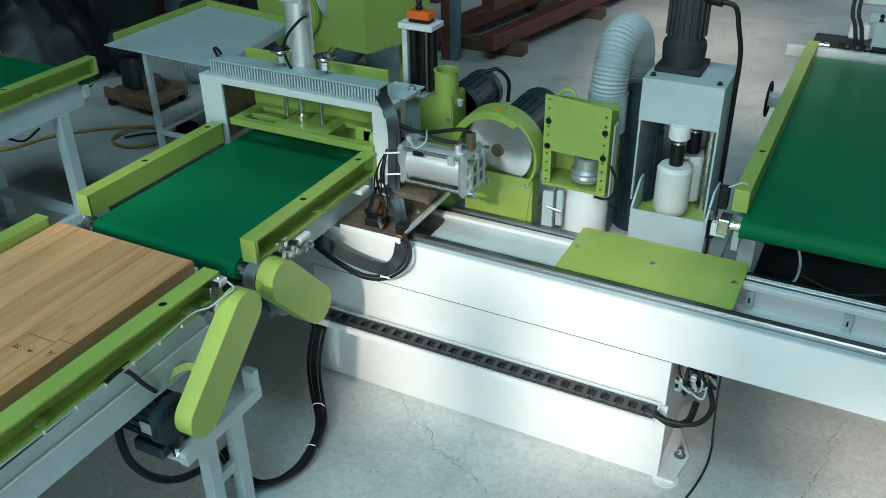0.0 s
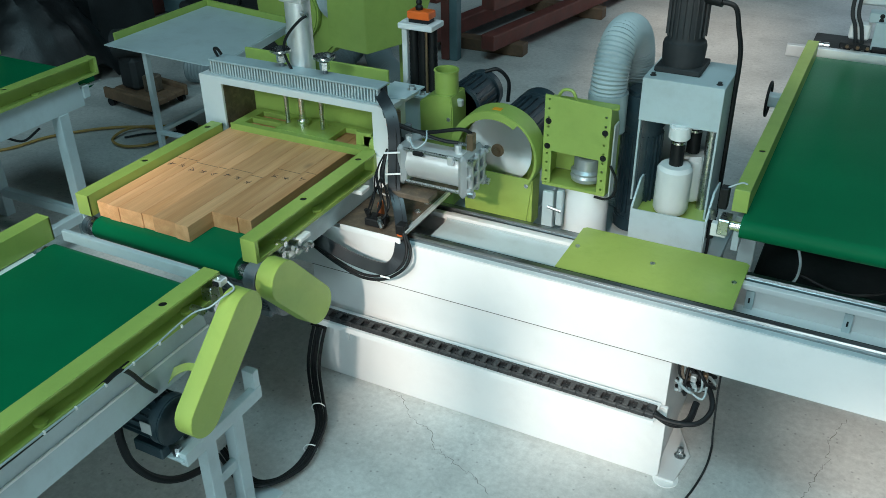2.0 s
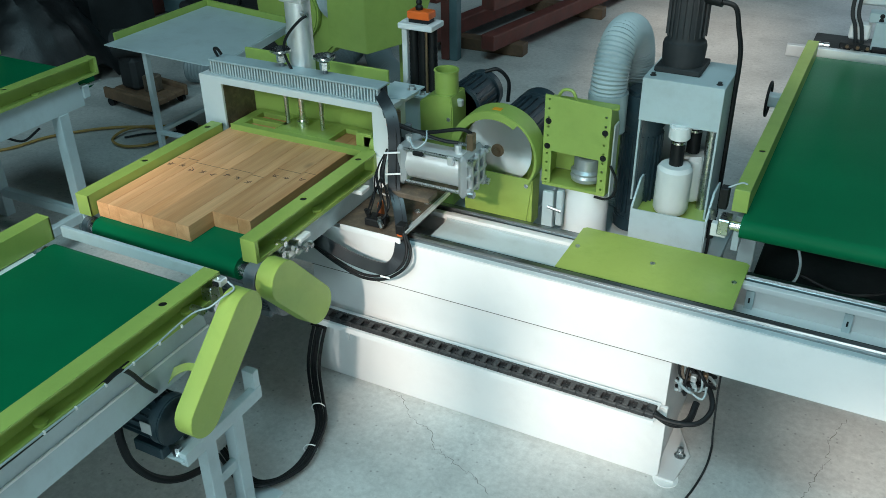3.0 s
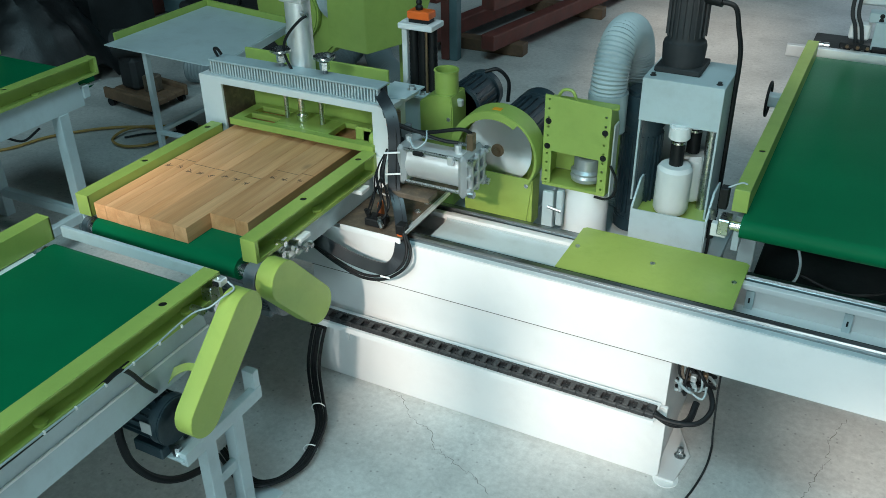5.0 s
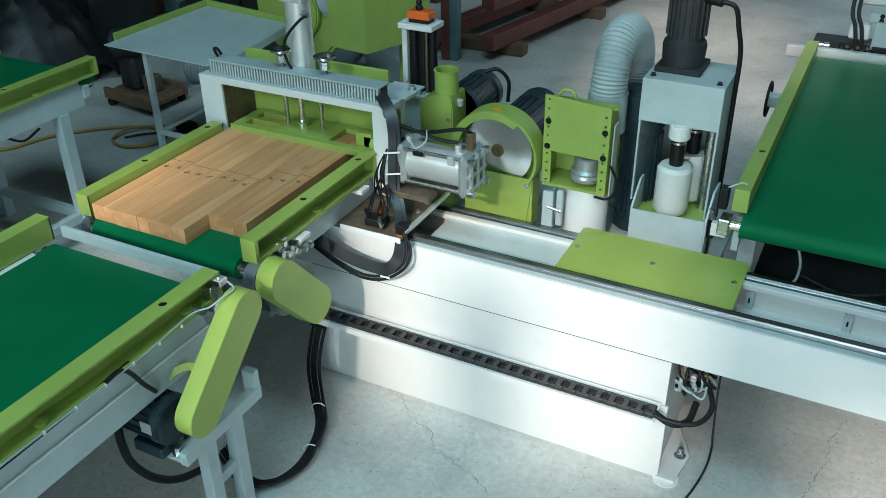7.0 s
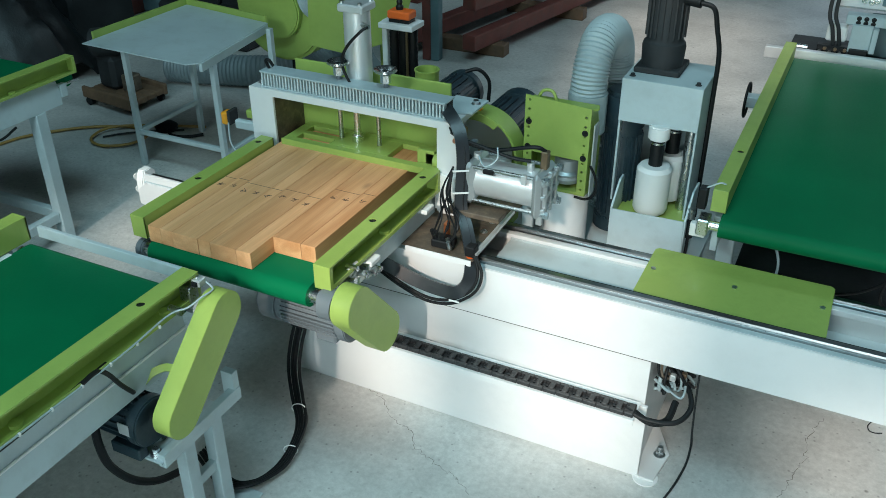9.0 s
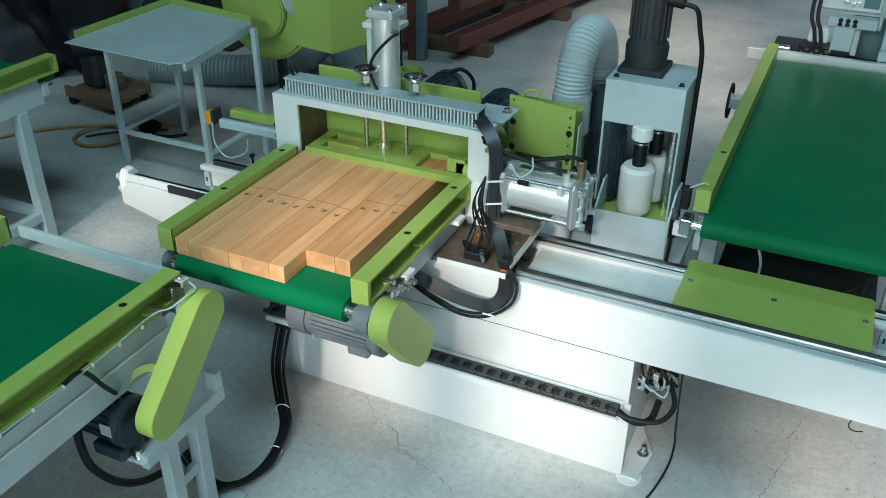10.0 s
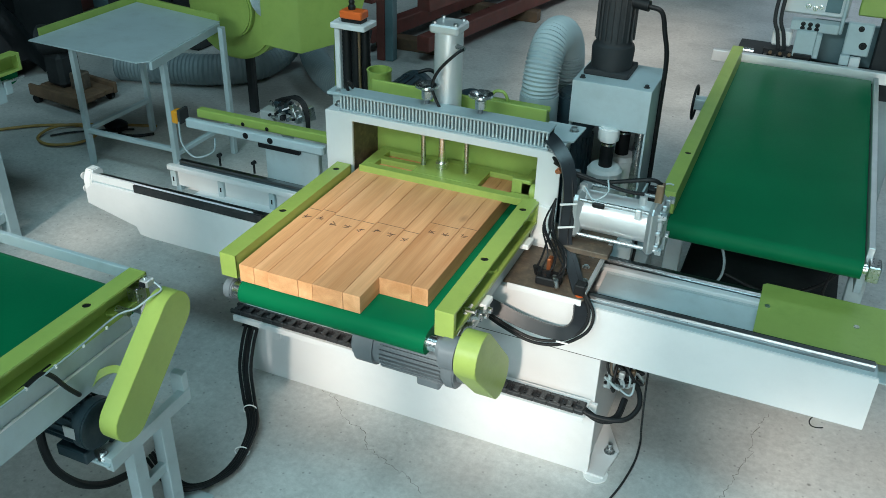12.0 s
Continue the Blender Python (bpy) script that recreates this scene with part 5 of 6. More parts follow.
def glue_unit():
    t = thing("glue_applicator", (-0.58, 3.08, 0.52), "grey glue applicator with white rollers and a dark motor on top", "glue unit")
    x0, x1, y0, y1 = -0.752, -0.458, 3.05, 3.33
    b = box(x0, x1, y0, y0 + 0.006, 1.036, 1.20, 0.001)
    part("front_cover", b, GREY, t)
    part("top_cover", box(x0, x1, y0 + 0.006, y1, 1.194, 1.20, 0.001), GREY, t)
    part("side_sheet", box(x0, x0 + 0.008, y0 + 0.006, y1, 0.70, 1.194, 0.001), GREY, t)
    part("side_sheet", box(x1 - 0.008, x1, y0 + 0.006, y1, 0.56, 1.194, 0.001), GREY, t)
    part("back_sheet", box(x0 + 0.008, x1 - 0.008, y1 - 0.008, y1, 0.52, 1.194, 0.001), GREY, t)
    # tray
    part("tray_front", slab([(-0.722, 0.52), (-0.432, 0.52), (-0.442, 0.722), (-0.714, 0.716)], [], 2.95, 2.957, "y", 0.001), GREY, t)
    part("tray_side", slab([(2.957, 0.52), (3.15, 0.52), (3.15, 0.80), (3.05, 0.80), (2.957, 0.722)], [], -0.722, -0.714, "x", 0.001), GREY, t)
    part("tray_side", slab([(2.957, 0.52), (3.15, 0.52), (3.15, 0.80), (3.05, 0.80), (2.957, 0.722)], [], -0.442, -0.434, "x", 0.001), GREY, t)
    part("tray_floor", box(-0.714, -0.442, 2.957, y1 - 0.01, 0.668, 0.676, 0.001), GREEN, t)
    for x, y, s in ((-0.595, 3.06, 1.0), (-0.565, 3.20, 0.9)):
        prof = [(0.02, 0.0), (0.060 * s, 0.0), (0.066 * s, 0.012), (0.066 * s, 0.175), (0.055 * s, 0.190), (0.018, 0.192)]
        r = part("glue_roller", lathe(prof, (x, y, 0.69), seg=36), PLASTIC, t, "smooth white roller")
        part("roller_shaft", rod((x, y, 0.88), (x, y, 1.0), 0.026, seg=20), BLACK, r)
        part("shaft_ring", rod((x, y, 0.968), (x, y, 0.976), 0.027, seg=20), CHROME, r)
        part("shaft_sleeve", rod((x, y, 0.985), (x, y, 1.04), 0.040, seg=24, bevel=0.006), PLASTIC, r)
    part("guide_column", rod((-0.492, 3.15, 0.67), (-0.492, 3.15, 1.06), 0.022, seg=20), STEEL, t)
    part("motor_flange", box(-0.735, -0.565, 3.13, 3.30, 1.20, 1.222, 0.004), DARKM, t)
    prof = [(0.055, 0), (0.076, 0), (0.080, 0.07), (0.076, 0.085), (0.070, 0.09), (0.066, 0.10), (0.068, 0.34), (0.05, 0.36)]
    m = part("drive_motor", lathe(prof, (-0.65, 3.21, 1.222), seg=32), DARKM, t)
    for k in range(20):
        a = 6.28318 * k / 20
        cx, cy = -0.65 + 0.071 * math.cos(a), 3.21 + 0.071 * math.sin(a)
        part("cooling_fin", box(cx - 0.003, cx + 0.003, cy - 0.003, cy + 0.003, 1.33, 1.50, 0), DARKM, m)
    part("cable_gland", rod((-0.59, 3.18, 1.475), (-0.53, 3.17, 1.47), 0.02, seg=12), BLACK, m)
    part("motor_cable", tube([(-0.535, 3.17, 1.47), (-0.485, 3.17, 1.455), (-0.465, 3.18, 1.38), (-0.448, 3.20, 1.28), (-0.448, 3.22, 1.1), (-0.446, 3.22, 0.85), (-0.444, 3.21, 0.62)], 0.009), BLACK, m)
    for x in (-0.725, -0.485):
        part("bolt", bolt((x, 3.09, 1.20), "z", 0.008, 0.010), DARKM, t)
    part("air_filter", rod((-0.425, 3.0, 0.64), (-0.425, 3.0, 0.72), 0.016, seg=14), BLACK, t)
    part("filter_cup", rod((-0.425, 3.0, 0.72), (-0.425, 3.0, 0.76), 0.014, seg=14), STEEL, t)
    part("hose", tube([(-0.425, 3.0, 0.64), (-0.425, 2.995, 0.58), (-0.43, 2.99, 0.50)], 0.006), BLACK, t)
    return t


rear_bench()
saw_unit()
dust_hood()
slide_column()
cutter_unit()
glue_unit()


# ---- beyond the bed ----
def guide_arm():
    t = thing("guide_arm", (-2.0, 2.85, 0.5), "grey guide arm with a lime strip and amber push button", "guide arm")
    part("arm", box(-2.358, -1.68, 2.79, 2.82, 0.805, 0.845, 0.006), GREY, t)
    part("strip", box(-2.348, -1.70, 2.86, 2.90, 0.828, 0.866, 0.004), GREEN, t)
    for x in (-2.05, -1.93):
        part("arm_screw", bolt((x, 2.79, 0.826), "-y", 0.009, 0.004), BLACK, t)
        part("strip_screw", bolt((x - 0.06, 2.86, 0.84), "-y", 0.006, 0.004), BLACK, t)
    b = part("button_box", box(-2.44, -2.405, 2.80, 2.85, 0.805, 0.862, 0.006), AMBER, t, "amber push button box")
    part("button_plate", box(-2.405, -2.390, 2.80, 2.86, 0.808, 0.872, 0.002), DARKM, b)
    part("wire", tube([(-2.40, 2.80, 0.82), (-2.38, 2.78, 0.73), (-2.30, 2.76, 0.69), (-2.21, 2.77, 0.73), (-2.20, 2.78, 0.79)], 0.004), PALEHOSE, t)
    part("bracket", box(-1.98, -1.72, 2.82, 2.85, 0.50, 0.80, 0.004), GREY, t)
    part("clamp", box(-2.00, -1.80, 2.80, 2.82, 0.78, 0.804, 0.003), BLACK, t)
    return t


def limit_switches():
    for x in (-2.14, -1.97):
        t = thing("limit_switch", (x, 2.71, 0.70), "small black roller limit switch on the back rail", "switch", "limit switches")
        part("stem", rod((x, 2.72, 0.70), (x, 2.72, 0.745), 0.005, seg=10), BLACK, t)
        part("roller", rod((x, 2.712, 0.748), (x, 2.728, 0.748), 0.009, seg=14), BLACK, t)


def drag_chain_top():
    t = thing("bed_chain", (-2.0, 2.36, 0.7005), "black cable chain lying along the bed's front rail", "cable chain")
    part("chain_band", box(-2.295, -1.70, 2.362, 2.3755, 0.7005, 0.733, 0.003), CHAIN, t)
    return t


def valve_station():
    t = thing("valve_station", (-2.0, 3.05, 0.5), "cluster of small pneumatic valves and black hoses", "valve station")
    rng = random.Random(11)
    part("manifold", box(-2.14, -1.92, 3.03, 3.10, 0.78, 0.84, 0.004), ALU, t)
    part("post", box(-2.05, -2.0, 3.05, 3.08, 0.0, 0.78, 0.003), GREY, t)
    for k in range(22):
        x, y, h = -2.11 + rng.uniform(0, 0.20), 3.03 + rng.uniform(-0.03, 0.04), 0.83 + rng.uniform(0, 0.07)
        turn = Matrix.Rotation(rng.uniform(-0.5, 0.5), 4, "Z") @ Matrix.Rotation(rng.uniform(-0.4, 0.4), 4, "Y")
        part("valve", box(x, x + rng.uniform(0.014, 0.034), y, y + 0.03, 0.82, h, 0.003, None, turn), rng.choice((STEEL, DARKBLUE, DARKM, MOTORGREY, BLACK, ALU)), t)
        part("fitting", rod((x, y - 0.01, h), (x + rng.uniform(-0.03, 0.03), y - 0.03, h + rng.uniform(-0.01, 0.02)), 0.006, seg=8), rng.choice((STEEL, CHROME, BLACK)), t)
    for k in range(5):
        o = 0.014 * k
        part("hose", tube([(-2.05 + o, 3.03, 0.90), (-1.99 + o * 0.8, 3.02, 0.925 + o * 0.3), (-1.92 + o * 0.5, 3.01, 0.925), (-1.885 + o * 0.3, 3.0, 0.87), (-1.875 + o * 0.2, 2.99, 0.79)], 0.0045), BLACK, t)
    return t


def work_table():
    t = thing("work_table", (-3.5, 3.8, 0), "blue-grey sheet metal work table with a lime rim", "table")
    zt = 0.80
    part("tabletop", slab([(-3.875, 3.40), (-3.12, 3.37), (-3.07, 3.42), (-3.18, 4.17), (-3.88, 4.28)], [], zt - 0.006, zt, "z", 0.001), GREY, t, "dented blue-grey steel sheet")
    part("front_fold", box(-3.137, -3.117, 3.42, 4.16, zt - 0.05, zt - 0.004, 0.002, None, Matrix.Rotation(radians(8.3), 4, "Z")), GREY, t)
    b = slab([(-3.90, 3.50), (-3.885, 3.50), (-3.885, 4.285), (-3.90, 4.30)], [], zt - 0.02, zt + 0.035, "z", 0.001)
    part("rim", b, GREEN, t)
    b = slab([(-3.89, 4.285), (-3.20, 4.175), (-3.195, 4.19), (-3.89, 4.30)], [], zt - 0.02, zt + 0.035, "z", 0.001)
    part("rim", b, GREEN, t)
    for x, y in ((-3.78, 3.60), (-3.10, 3.55), (-3.12, 4.10), (-3.80, 4.16)):
        part("leg", box(x - 0.016, x + 0.016, y - 0.016, y + 0.016, 0, zt - 0.006, 0.002), GREY, t)
    part("stretcher", box(-3.77, -3.12, 3.585, 3.615, 0.205, 0.230, 0.003), GREY, t)
    part("stretcher", box(-3.80, -3.77, 3.62, 4.14, 0.205, 0.230, 0.003), GREY, t)
    part("stretcher", box(-3.12, -3.09, 3.57, 4.09, 0.205, 0.230, 0.003), GREY, t)
    return t


def extractor_fan():
    t = thing("extractor_fan", (-3.0, 4.9, 0), "lime green extractor fan with hopper and ribbed hoses", "extractor")
    # scroll housing
    pts = []
    for i in range(36):
        a = 6.28318 * i / 36
        pts.append((-3.30 + 0.33 * math.cos(a), 0.80 + 0.33 * math.sin(a)))
    part("fan_housing", slab(pts, [], 4.45, 4.75, "y", 0.02), GREEN, t)
    part("fan_hub", rod((-3.30, 4.40, 0.80), (-3.30, 4.45, 0.80), 0.18, seg=28, bevel=0.01), GREEN, t)
    part("support", box(-3.42, -3.36, 4.70, 4.75, 0.0, 0.52, 0.01), DARKM, t)
    part("inlet_hose", tube([(-3.10, 4.55, 0.87), (-3.0, 4.52, 0.90), (-2.9, 4.50, 0.92)], 0.13, 20, 6, ribs=26, rib_depth=0.012), PALEHOSE, t)
    # hopper
    b = bmesh.new()
    top = [(-2.90, 4.20, 1.35), (-2.66, 4.20, 1.35), (-2.30, 4.60, 1.35), (-2.60, 4.70, 1.35)]
    bot = [(-2.92, 4.20, 0.69), (-2.655, 4.20, 0.672), (-2.47, 4.50, 0.705), (-2.72, 4.60, 0.72)]
    vt = [b.verts.new(p) for p in top]
    vb = [b.verts.new(p) for p in bot]
    b.faces.new(vt)
    b.faces.new(vb)
    for i in range(4):
        b.faces.new((vt[i], vt[(i + 1) % 4], vb[(i + 1) % 4], vb[i]))
    bmesh.ops.bevel(b, geom=b.edges[:], offset=0.006, segments=1, affect="EDGES")
    part("hopper", b, GREEN, t)
    for x, y in ((-2.56, 4.54), (-2.66, 4.66)):
        part("leg", box(x - 0.03, x + 0.03, y - 0.03, y + 0.03, 0, 1.1, 0.004), GREEN, t)
    part("floor_hose", tube([(-3.62, 5.75, 0.35), (-3.66, 5.50, 0.17), (-3.74, 5.24, 0.12), (-3.93, 5.04, 0.12), (-4.30, 4.90, 0.12), (-4.62, 4.82, 0.12)], 0.11, 18, 6, ribs=34, rib_depth=0.006), DARKHOSE, t)
    part("floor_hose", tube([(-3.55, 5.75, 0.3), (-3.40, 5.55, 0.15), (-3.12, 5.28, 0.12), (-2.85, 5.1, 0.12)], 0.10, 18, 6, ribs=34, rib_depth=0.006), DARKHOSE, t)
    part("cable", tube([(-2.40, 4.58, 0.75), (-2.44, 4.55, 0.5), (-2.5, 4.5, 0.2)], 0.01), BLACK, t)
    return t


def cart():
    t = thing("wooden_cart", (-4.65, 4.35, 0), "low worn wooden trolley with a dark iron machine on it", "trolley")
    m = Matrix.Rotation(radians(-8), 4, "Z")
    for i in range(4):
        y = 4.17 + 0.085 * i
        part("plank", box(-4.87, -4.38, y, y + 0.078, 0.06, 0.10, 0.006, None, m), OLDWOOD, t)
    for y in (4.155, 4.505):
        part("edge_board", box(-4.88, -4.37, y, y + 0.03, 0.05, 0.13, 0.006, None, m), OLDWOOD, t)
    for x in (-4.82, -4.43):
        for y in (4.2, 4.48):
            part("castor", rod((x, y - 0.015, 0.03), (x, y + 0.015, 0.03), 0.03, seg=14), BLACK, t)
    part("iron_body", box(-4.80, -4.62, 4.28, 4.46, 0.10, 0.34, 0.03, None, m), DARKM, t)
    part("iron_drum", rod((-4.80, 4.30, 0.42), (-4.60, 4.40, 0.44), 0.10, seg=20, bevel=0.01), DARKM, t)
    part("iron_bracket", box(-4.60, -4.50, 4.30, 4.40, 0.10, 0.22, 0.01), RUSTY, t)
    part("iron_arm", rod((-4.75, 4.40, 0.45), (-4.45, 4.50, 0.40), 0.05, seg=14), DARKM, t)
    return t


def yellow_hose():
    pts = [(-5.3, 2.9, 0.015), (-4.87, 3.27, 0.015), (-4.75, 3.57, 0.015), (-4.52, 3.84, 0.015), (-4.25, 3.98, 0.015), (-4.05, 3.92, 0.02), (-4.05, 3.76, 0.02), (-4.19, 3.66, 0.02), (-4.34, 3.72, 0.02), (-4.33, 3.90, 0.03), (-4.10, 4.08, 0.015), (-3.8, 4.2, 0.015)]
    single("air_line", tube(pts, 0.009), HOSEY, "yellow air hose lying in a loop on the floor", "hose")
    pts = [(-4.30, 3.78, 0.012), (-4.22, 3.88, 0.012), (-4.08, 3.99, 0.012), (-3.9, 4.1, 0.012)]
    single("air_line", tube(pts, 0.006), DARKM, "dark air hose lying on the floor", "hose")


def foot_pedal():
    t = thing("foot_pedal", (-4.03, 4.08, 0), "black foot pedal switch with its cable", "pedal")
    part("shoe", lathe([(0.03, 0), (0.07, 0.0), (0.075, 0.03), (0.05, 0.05), (0.01, 0.055)], (-4.03, 4.08, 0.0), seg=18), BLACK, t)
    part("cable", tube([(-4.0, 4.05, 0.03), (-3.92, 4.0, 0.012), (-3.82, 4.02, 0.010), (-3.74, 4.10, 0.010)], 0.010), BLACK, t)


def rack(x, y, turn, rails, color, label):
    t = thing("steel_rack", (x, y, 0), label, "steel rack", "stored frames")
    for i, z in enumerate(rails):
        m = Matrix.Rotation(radians(turn), 4, "Z")
        part("beam", box(x - 0.06, x + 0.06, y - 1.6, y + 1.6, z, z + 0.12, 0.006, None, m), color, t)
        part("beam", box(x + 0.5 - 0.06, x + 0.5 + 0.06, y - 1.6, y + 1.6, z, z + 0.12, 0.006, None, m), color, t)
    for dy in (-1.3, 0.0, 1.3):
        m = Matrix.Rotation(radians(turn), 4, "Z")
        v = m @ Vector((0, dy, 0))
        part("block", box(x + v.x - 0.1, x + v.x + 0.65, y + v.y - 0.06, y + v.y + 0.06, 0, rails[0], 0.006), OLDWOOD, t)
    return t


def steel_post():
    t = thing("steel_post", (-3.1, 6.15, 0), "worn red and blue-grey steel post", "post")
    part("red_face", box(-3.155, -3.085, 6.10, 6.18, 0, 1.6, 0.006), RED, t)
    part("blue_face", box(-3.085, -3.015, 6.11, 6.19, 0, 1.6, 0.006), TEAL, t)


def clutter():
    rng = random.Random(5)
    for i in range(14):
        x, y = -7.8 + rng.uniform(0, 3.6), 4.9 + rng.uniform(0, 2.6)
        if x > -5.3 and y < 5.4:
            y += 1.0
        t = thing("stored_machine", (x, y, 0), "dark machine part stored at the back of the hall", "machine part", "stored parts")
        w, d, h = rng.uniform(0.25, 0.6), rng.uniform(0.25, 0.5), rng.uniform(0.3, 0.9)
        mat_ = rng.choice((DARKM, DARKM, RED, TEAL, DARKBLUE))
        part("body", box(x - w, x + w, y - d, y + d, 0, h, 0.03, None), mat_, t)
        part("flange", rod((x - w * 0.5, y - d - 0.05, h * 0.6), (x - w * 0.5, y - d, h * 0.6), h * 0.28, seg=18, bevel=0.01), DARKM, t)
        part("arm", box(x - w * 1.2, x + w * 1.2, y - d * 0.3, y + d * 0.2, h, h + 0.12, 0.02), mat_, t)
    # film draped over parts
    for cx, cy, s in ((-5.75, 4.35, 0.55), (-6.6, 4.3, 0.6)):
        b = bmesh.new()
        bmesh.ops.create_grid(b, x_segments=26, y_segments=26, size=s)
        for v in b.verts:
            r = v.co.length / s
            v.co.z = max(0.02, 0.75 - 0.55 * r ** 2 + 0.10 * noise.noise(v.co * 5 + Vector((cx, 0, 0))) + 0.05 * noise.noise(v.co * 13))
        bmesh.ops.translate(b, verts=b.verts, vec=(cx, cy, 0))
        single("plastic_sheet", b, FILM, "crumpled near-black plastic sheet over stored parts", "plastic sheet")


def far_machine():
    t = thing("far_machine", (0.0, 5.2, 0), "white and grey machine head with clamps behind the conveyor", "machine")
    part("cross_rail", box(-0.45, 0.6, 4.80, 4.84, 0.80, 0.86, 0.003), ALU, t)
    part("plate", box(-0.35, 0.55, 4.85, 5.3, 0.70, 0.80, 0.004), DARKM, t)
    part("back_panel", box(0.02, 0.50, 5.06, 5.09, 0.80, 1.02, 0.004), TEAL, t, "dark blue-grey panel")
    housing = part("housing", box(-0.16, 0.17, 5.02, 5.25, 1.045, 1.45, 0.012), WHITE, t)
    part("screen", box(0.055, 0.13, 5.012, 5.019, 1.075, 1.16, 0.004), TEAL, housing)
    part("frame", box(0.142, 0.160, 4.94, 5.02, 0.985, 1.40, 0.006), GREY, t)
    beam = part("clamp_beam", box(-0.095, 0.141, 4.93, 5.01, 0.985, 1.035, 0.004), GREY, t)
    for x in (-0.035, 0.0, 0.035):
        for z in (1.000, 1.022):
            part("bolt", bolt((x, 4.93, z), "-y", 0.008, 0.008), BLACK, beam)
    for x in (-0.03, 0.005, 0.03):
        part("bolt", bolt((x, 5.02, 1.085 + 0.3 * abs(x)), "-y", 0.010, 0.012), CHROME, housing)
    foot = part("clamp_foot", box(-0.058, 0.042, 4.90, 4.93, 0.855, 0.995, 0.004), GREY, t)
    part("side_lug", box(0.043, 0.070, 4.885, 4.935, 0.86, 0.985, 0.003), GREY, foot)
    part("pad", box(-0.05, 0.04, 4.87, 4.90, 0.845, 0.875, 0.003), BLACK, foot)
    arm = part("bracket", box(0.18, 0.305, 4.90, 4.94, 0.90, 1.065, 0.006), GREY, t)
    part("bolt", bolt((0.27, 4.90, 0.955), "-y", 0.013, 0.010), BLACK, arm)
    part("bolt", bolt((0.245, 4.90, 1.04), "-y", 0.010, 0.010), BLACK, arm)
    part("stop_block", box(0.176, 0.222, 4.86, 4.90, 0.855, 0.905, 0.003), GREY, arm)
    part("stop_foot", box(0.225, 0.275, 4.87, 4.90, 0.835, 0.898, 0.003), WHITE, arm)
    part("guard", box(0.215, 0.42, 4.98, 5.04, 1.085, 1.35, 0.006), GREEN, t)
    part("side_column", box(0.335, 0.42, 4.93, 5.05, 0.80, 1.08, 0.005), DARKM, t)
    part("valve_block", box(-0.175, -0.075, 4.95, 5.03, 0.885, 0.965, 0.008), PLASTIC, t)
    part("valve_block", box(-0.205, -0.06, 4.90, 4.95, 0.80, 0.875, 0.004), BLACK, t)
    for i, x in enumerate((-0.19, -0.165, -0.14, -0.115, -0.09, -0.068)):
        part("fitting", rod((x, 4.885, 0.845 + 0.016 * (i % 2)), (x, 4.90, 0.845 + 0.016 * (i % 2)), 0.009, seg=10), (CHROME, BRASS)[i % 2], t)
    for x in (-0.18, -0.15):
        part("hose", tube([(x + 0.05, 4.93, 0.87), (x + 0.03, 4.92, 0.96), (x, 4.94, 1.05), (x + 0.01, 5.0, 1.3)], 0.010), DARKM, t)
    part("chrome_boss", rod((-0.33, 4.9, 0.85), (-0.25, 4.9, 0.85), 0.016, seg=18), CHROME, t)
    part("stand", box(-0.35, 0.55, 4.9, 5.25, 0, 0.70, 0.006), GREY, t)
    return t


def hand_wheel_far():
    t = thing("hand_wheel", (-0.36, 3.9, 0.75), "dark hand wheel beside the outfeed conveyor", "hand wheel")
    part("rim", tube([(-0.40 + 0.0 * a, 3.93 + 0.075 * math.cos(a), 0.87 + 0.075 * math.sin(a)) for a in [6.28318 * i / 12 for i in range(13)]], 0.006), BLACK, t)
    part("hub", box(-0.41, -0.345, 3.90, 3.96, 0.845, 0.895, 0.004), GREY, t)


guide_arm()
limit_switches()
drag_chain_top()
valve_station()
work_table()
extractor_fan()
cart()
yellow_hose()
foot_pedal()
rack(-2.98, 7.75, -11, (0.10, 0.42), RED, "red-brown steel frames stacked on timber blocks")
rack(-4.6, 8.2, -8, (0.14, 0.45), TEAL, "dark steel frames stacked on timber blocks")
steel_post()
clutter()
far_machine()
hand_wheel_far()


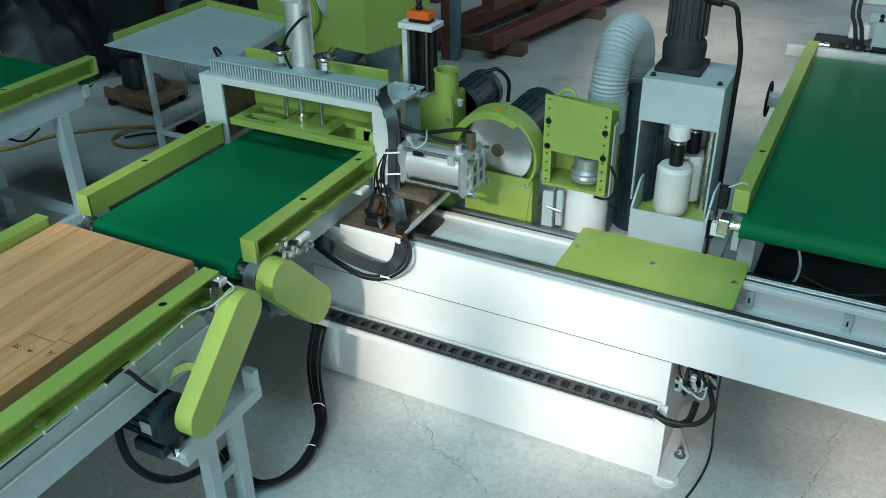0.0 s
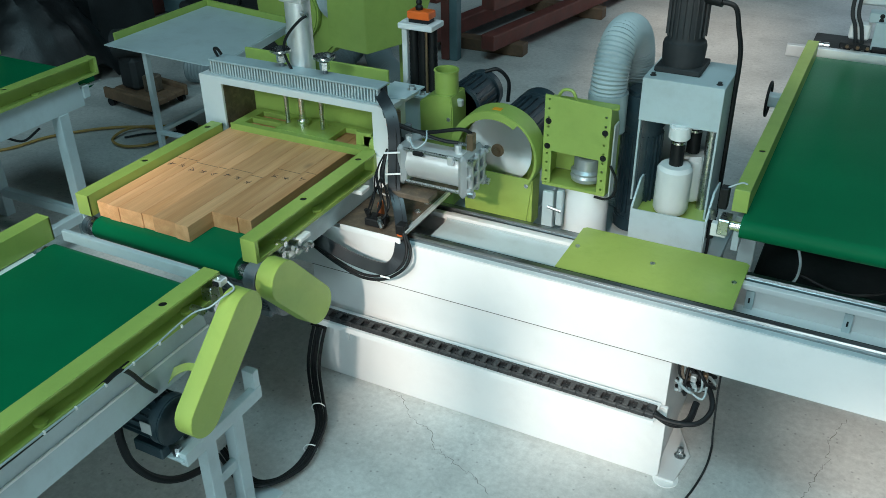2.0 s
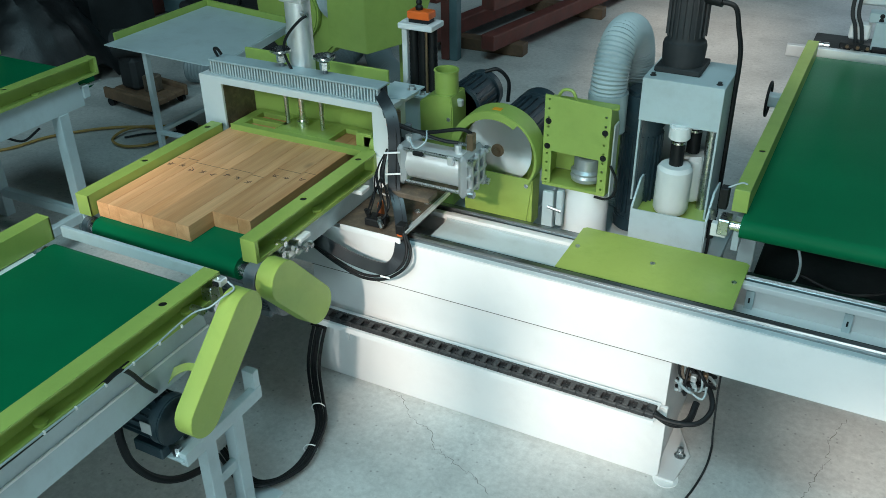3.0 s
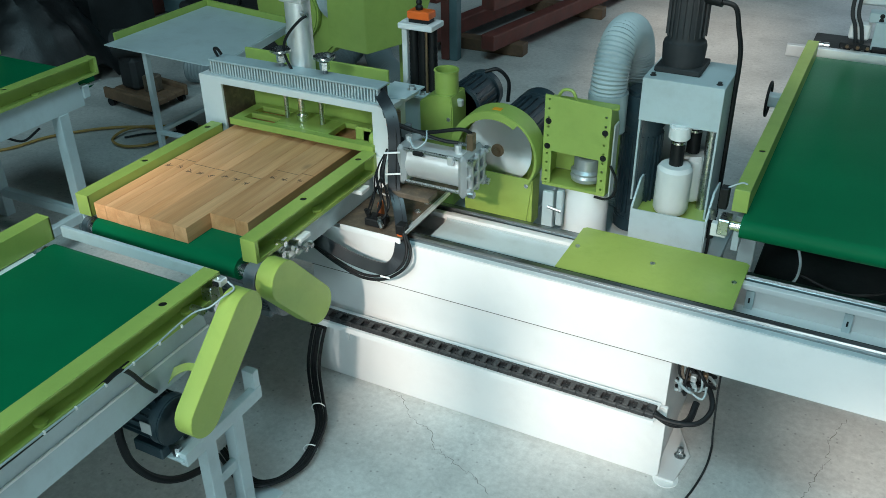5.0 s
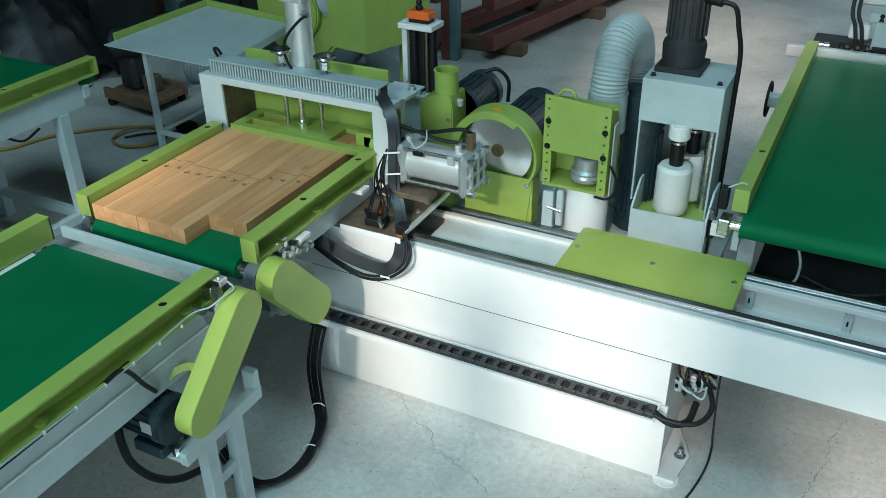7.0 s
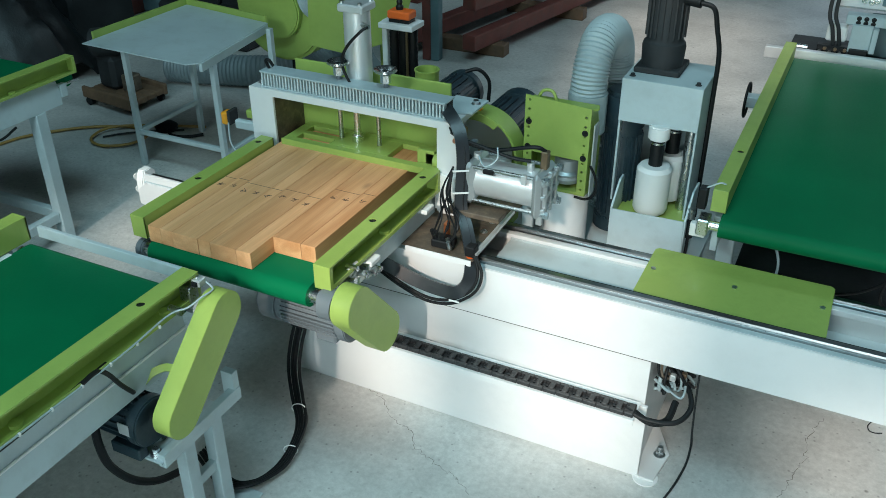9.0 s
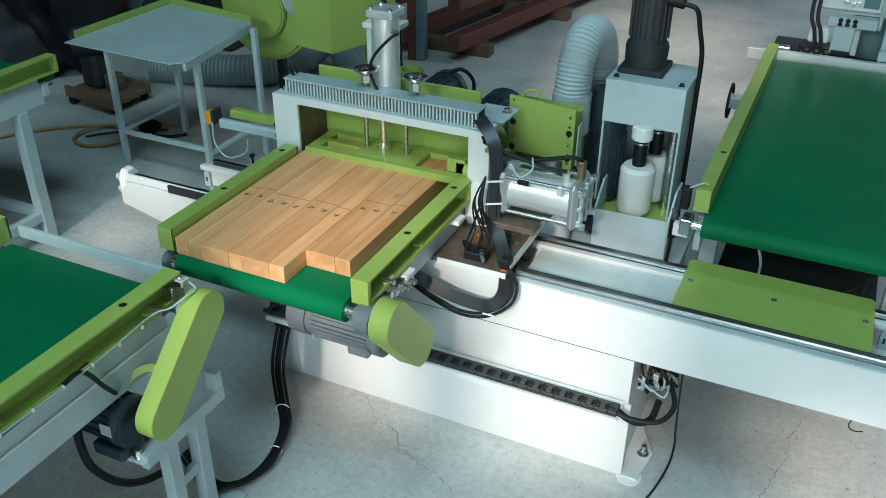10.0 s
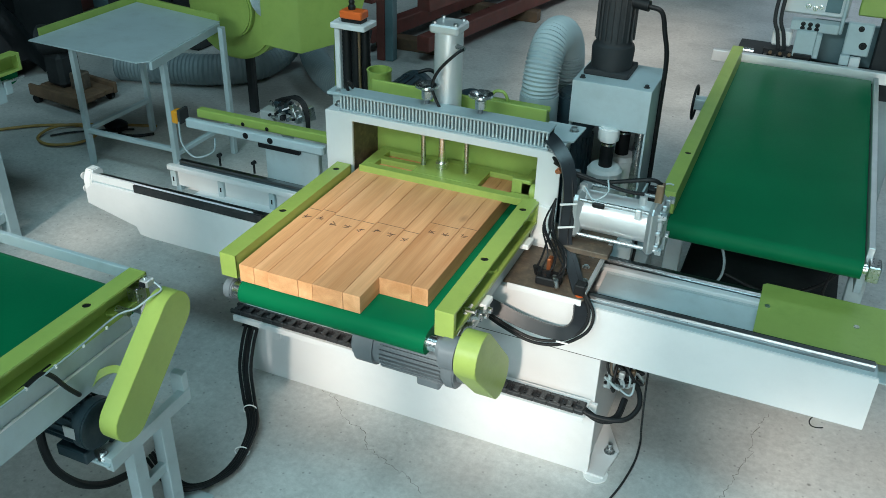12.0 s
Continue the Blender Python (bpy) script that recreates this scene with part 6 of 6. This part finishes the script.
# ---- what moves ----
SLIDE = [(0.0, 0.0), (7.0, 0.0), (7.2, 0.004), (7.45, 0.055), (8.0, 0.163), (8.8, 0.315), (9.0, 0.352), (9.5, 0.445), (10.0, 0.537), (10.5, 0.630), (11.0, 0.725), (11.5, 0.819), (12.0, 0.911)]
# how far the boards still are from the place where they are clamped
FEED = [(0.0, -1.141), (0.5, -1.141), (0.6, -1.124), (0.7, -1.042), (0.8, -0.905), (0.9, -0.782), (1.0, -0.660), (1.1, -0.538), (1.2, -0.418), (1.3, -0.275), (1.4, -0.135), (1.5, -0.04), (1.6, 0.0), (1.7, 0.006), (2.0, 0.010), (2.4, 0.010), (3.2, 0.010), (4.4, 0.008), (4.8, 0.003), (5.4, -0.012), (7.0, -0.012)]
STAGGER = [0.010, -0.012, 0.008, 0.020, 0.004, -0.018, -0.010, 0.016]
PRESSING = [(0.0, 0.025), (1.65, 0.025), (2.0, 0.003), (2.3, 0.0), (3.2, 0.0), (4.2, 0.0), (4.6, 0.025), (5.0, 0.025), (5.4, 0.004), (5.7, 0.0), (12.0, 0.0)]
STOPPING = [(0.0, -0.045), (1.35, -0.045), (1.6, -0.030), (2.2, -0.012), (3.0, 0.0), (12.0, 0.0)]


def motions():
    walk(CARRIAGE, [(t, pose(CB[0] + d, CB[1], CB[2])) for t, d in SLIDE])
    c = base[COVER]
    walk(COVER, [(t, pose(c.x + d, c.y, c.z)) for t, d in SLIDE])
    walk(PRESS, [(t, pose(0, 0, h)) for t, h in PRESSING])
    s = base[STOP]
    walk(STOP, [(t, pose(s.x, s.y, s.z + h)) for t, h in STOPPING])
    for i, ob in enumerate(BOARDS):
        b = base[ob]
        rows = []
        for t, y in FEED:
            k = STAGGER[i] * (min(1.0, max(0.0, (t - 0.6) / 0.2)) * (1 - min(1.0, max(0.0, (t - 1.6) / 0.5))))
            rows.append((t, pose(b.x, b.y + y + k, b.z)))
        last = FEED[-1][1]
        rows += [(t, pose(b.x + d, b.y + last, b.z)) for t, d in SLIDE if t > 7.0]
        walk(ob, rows)


motions()
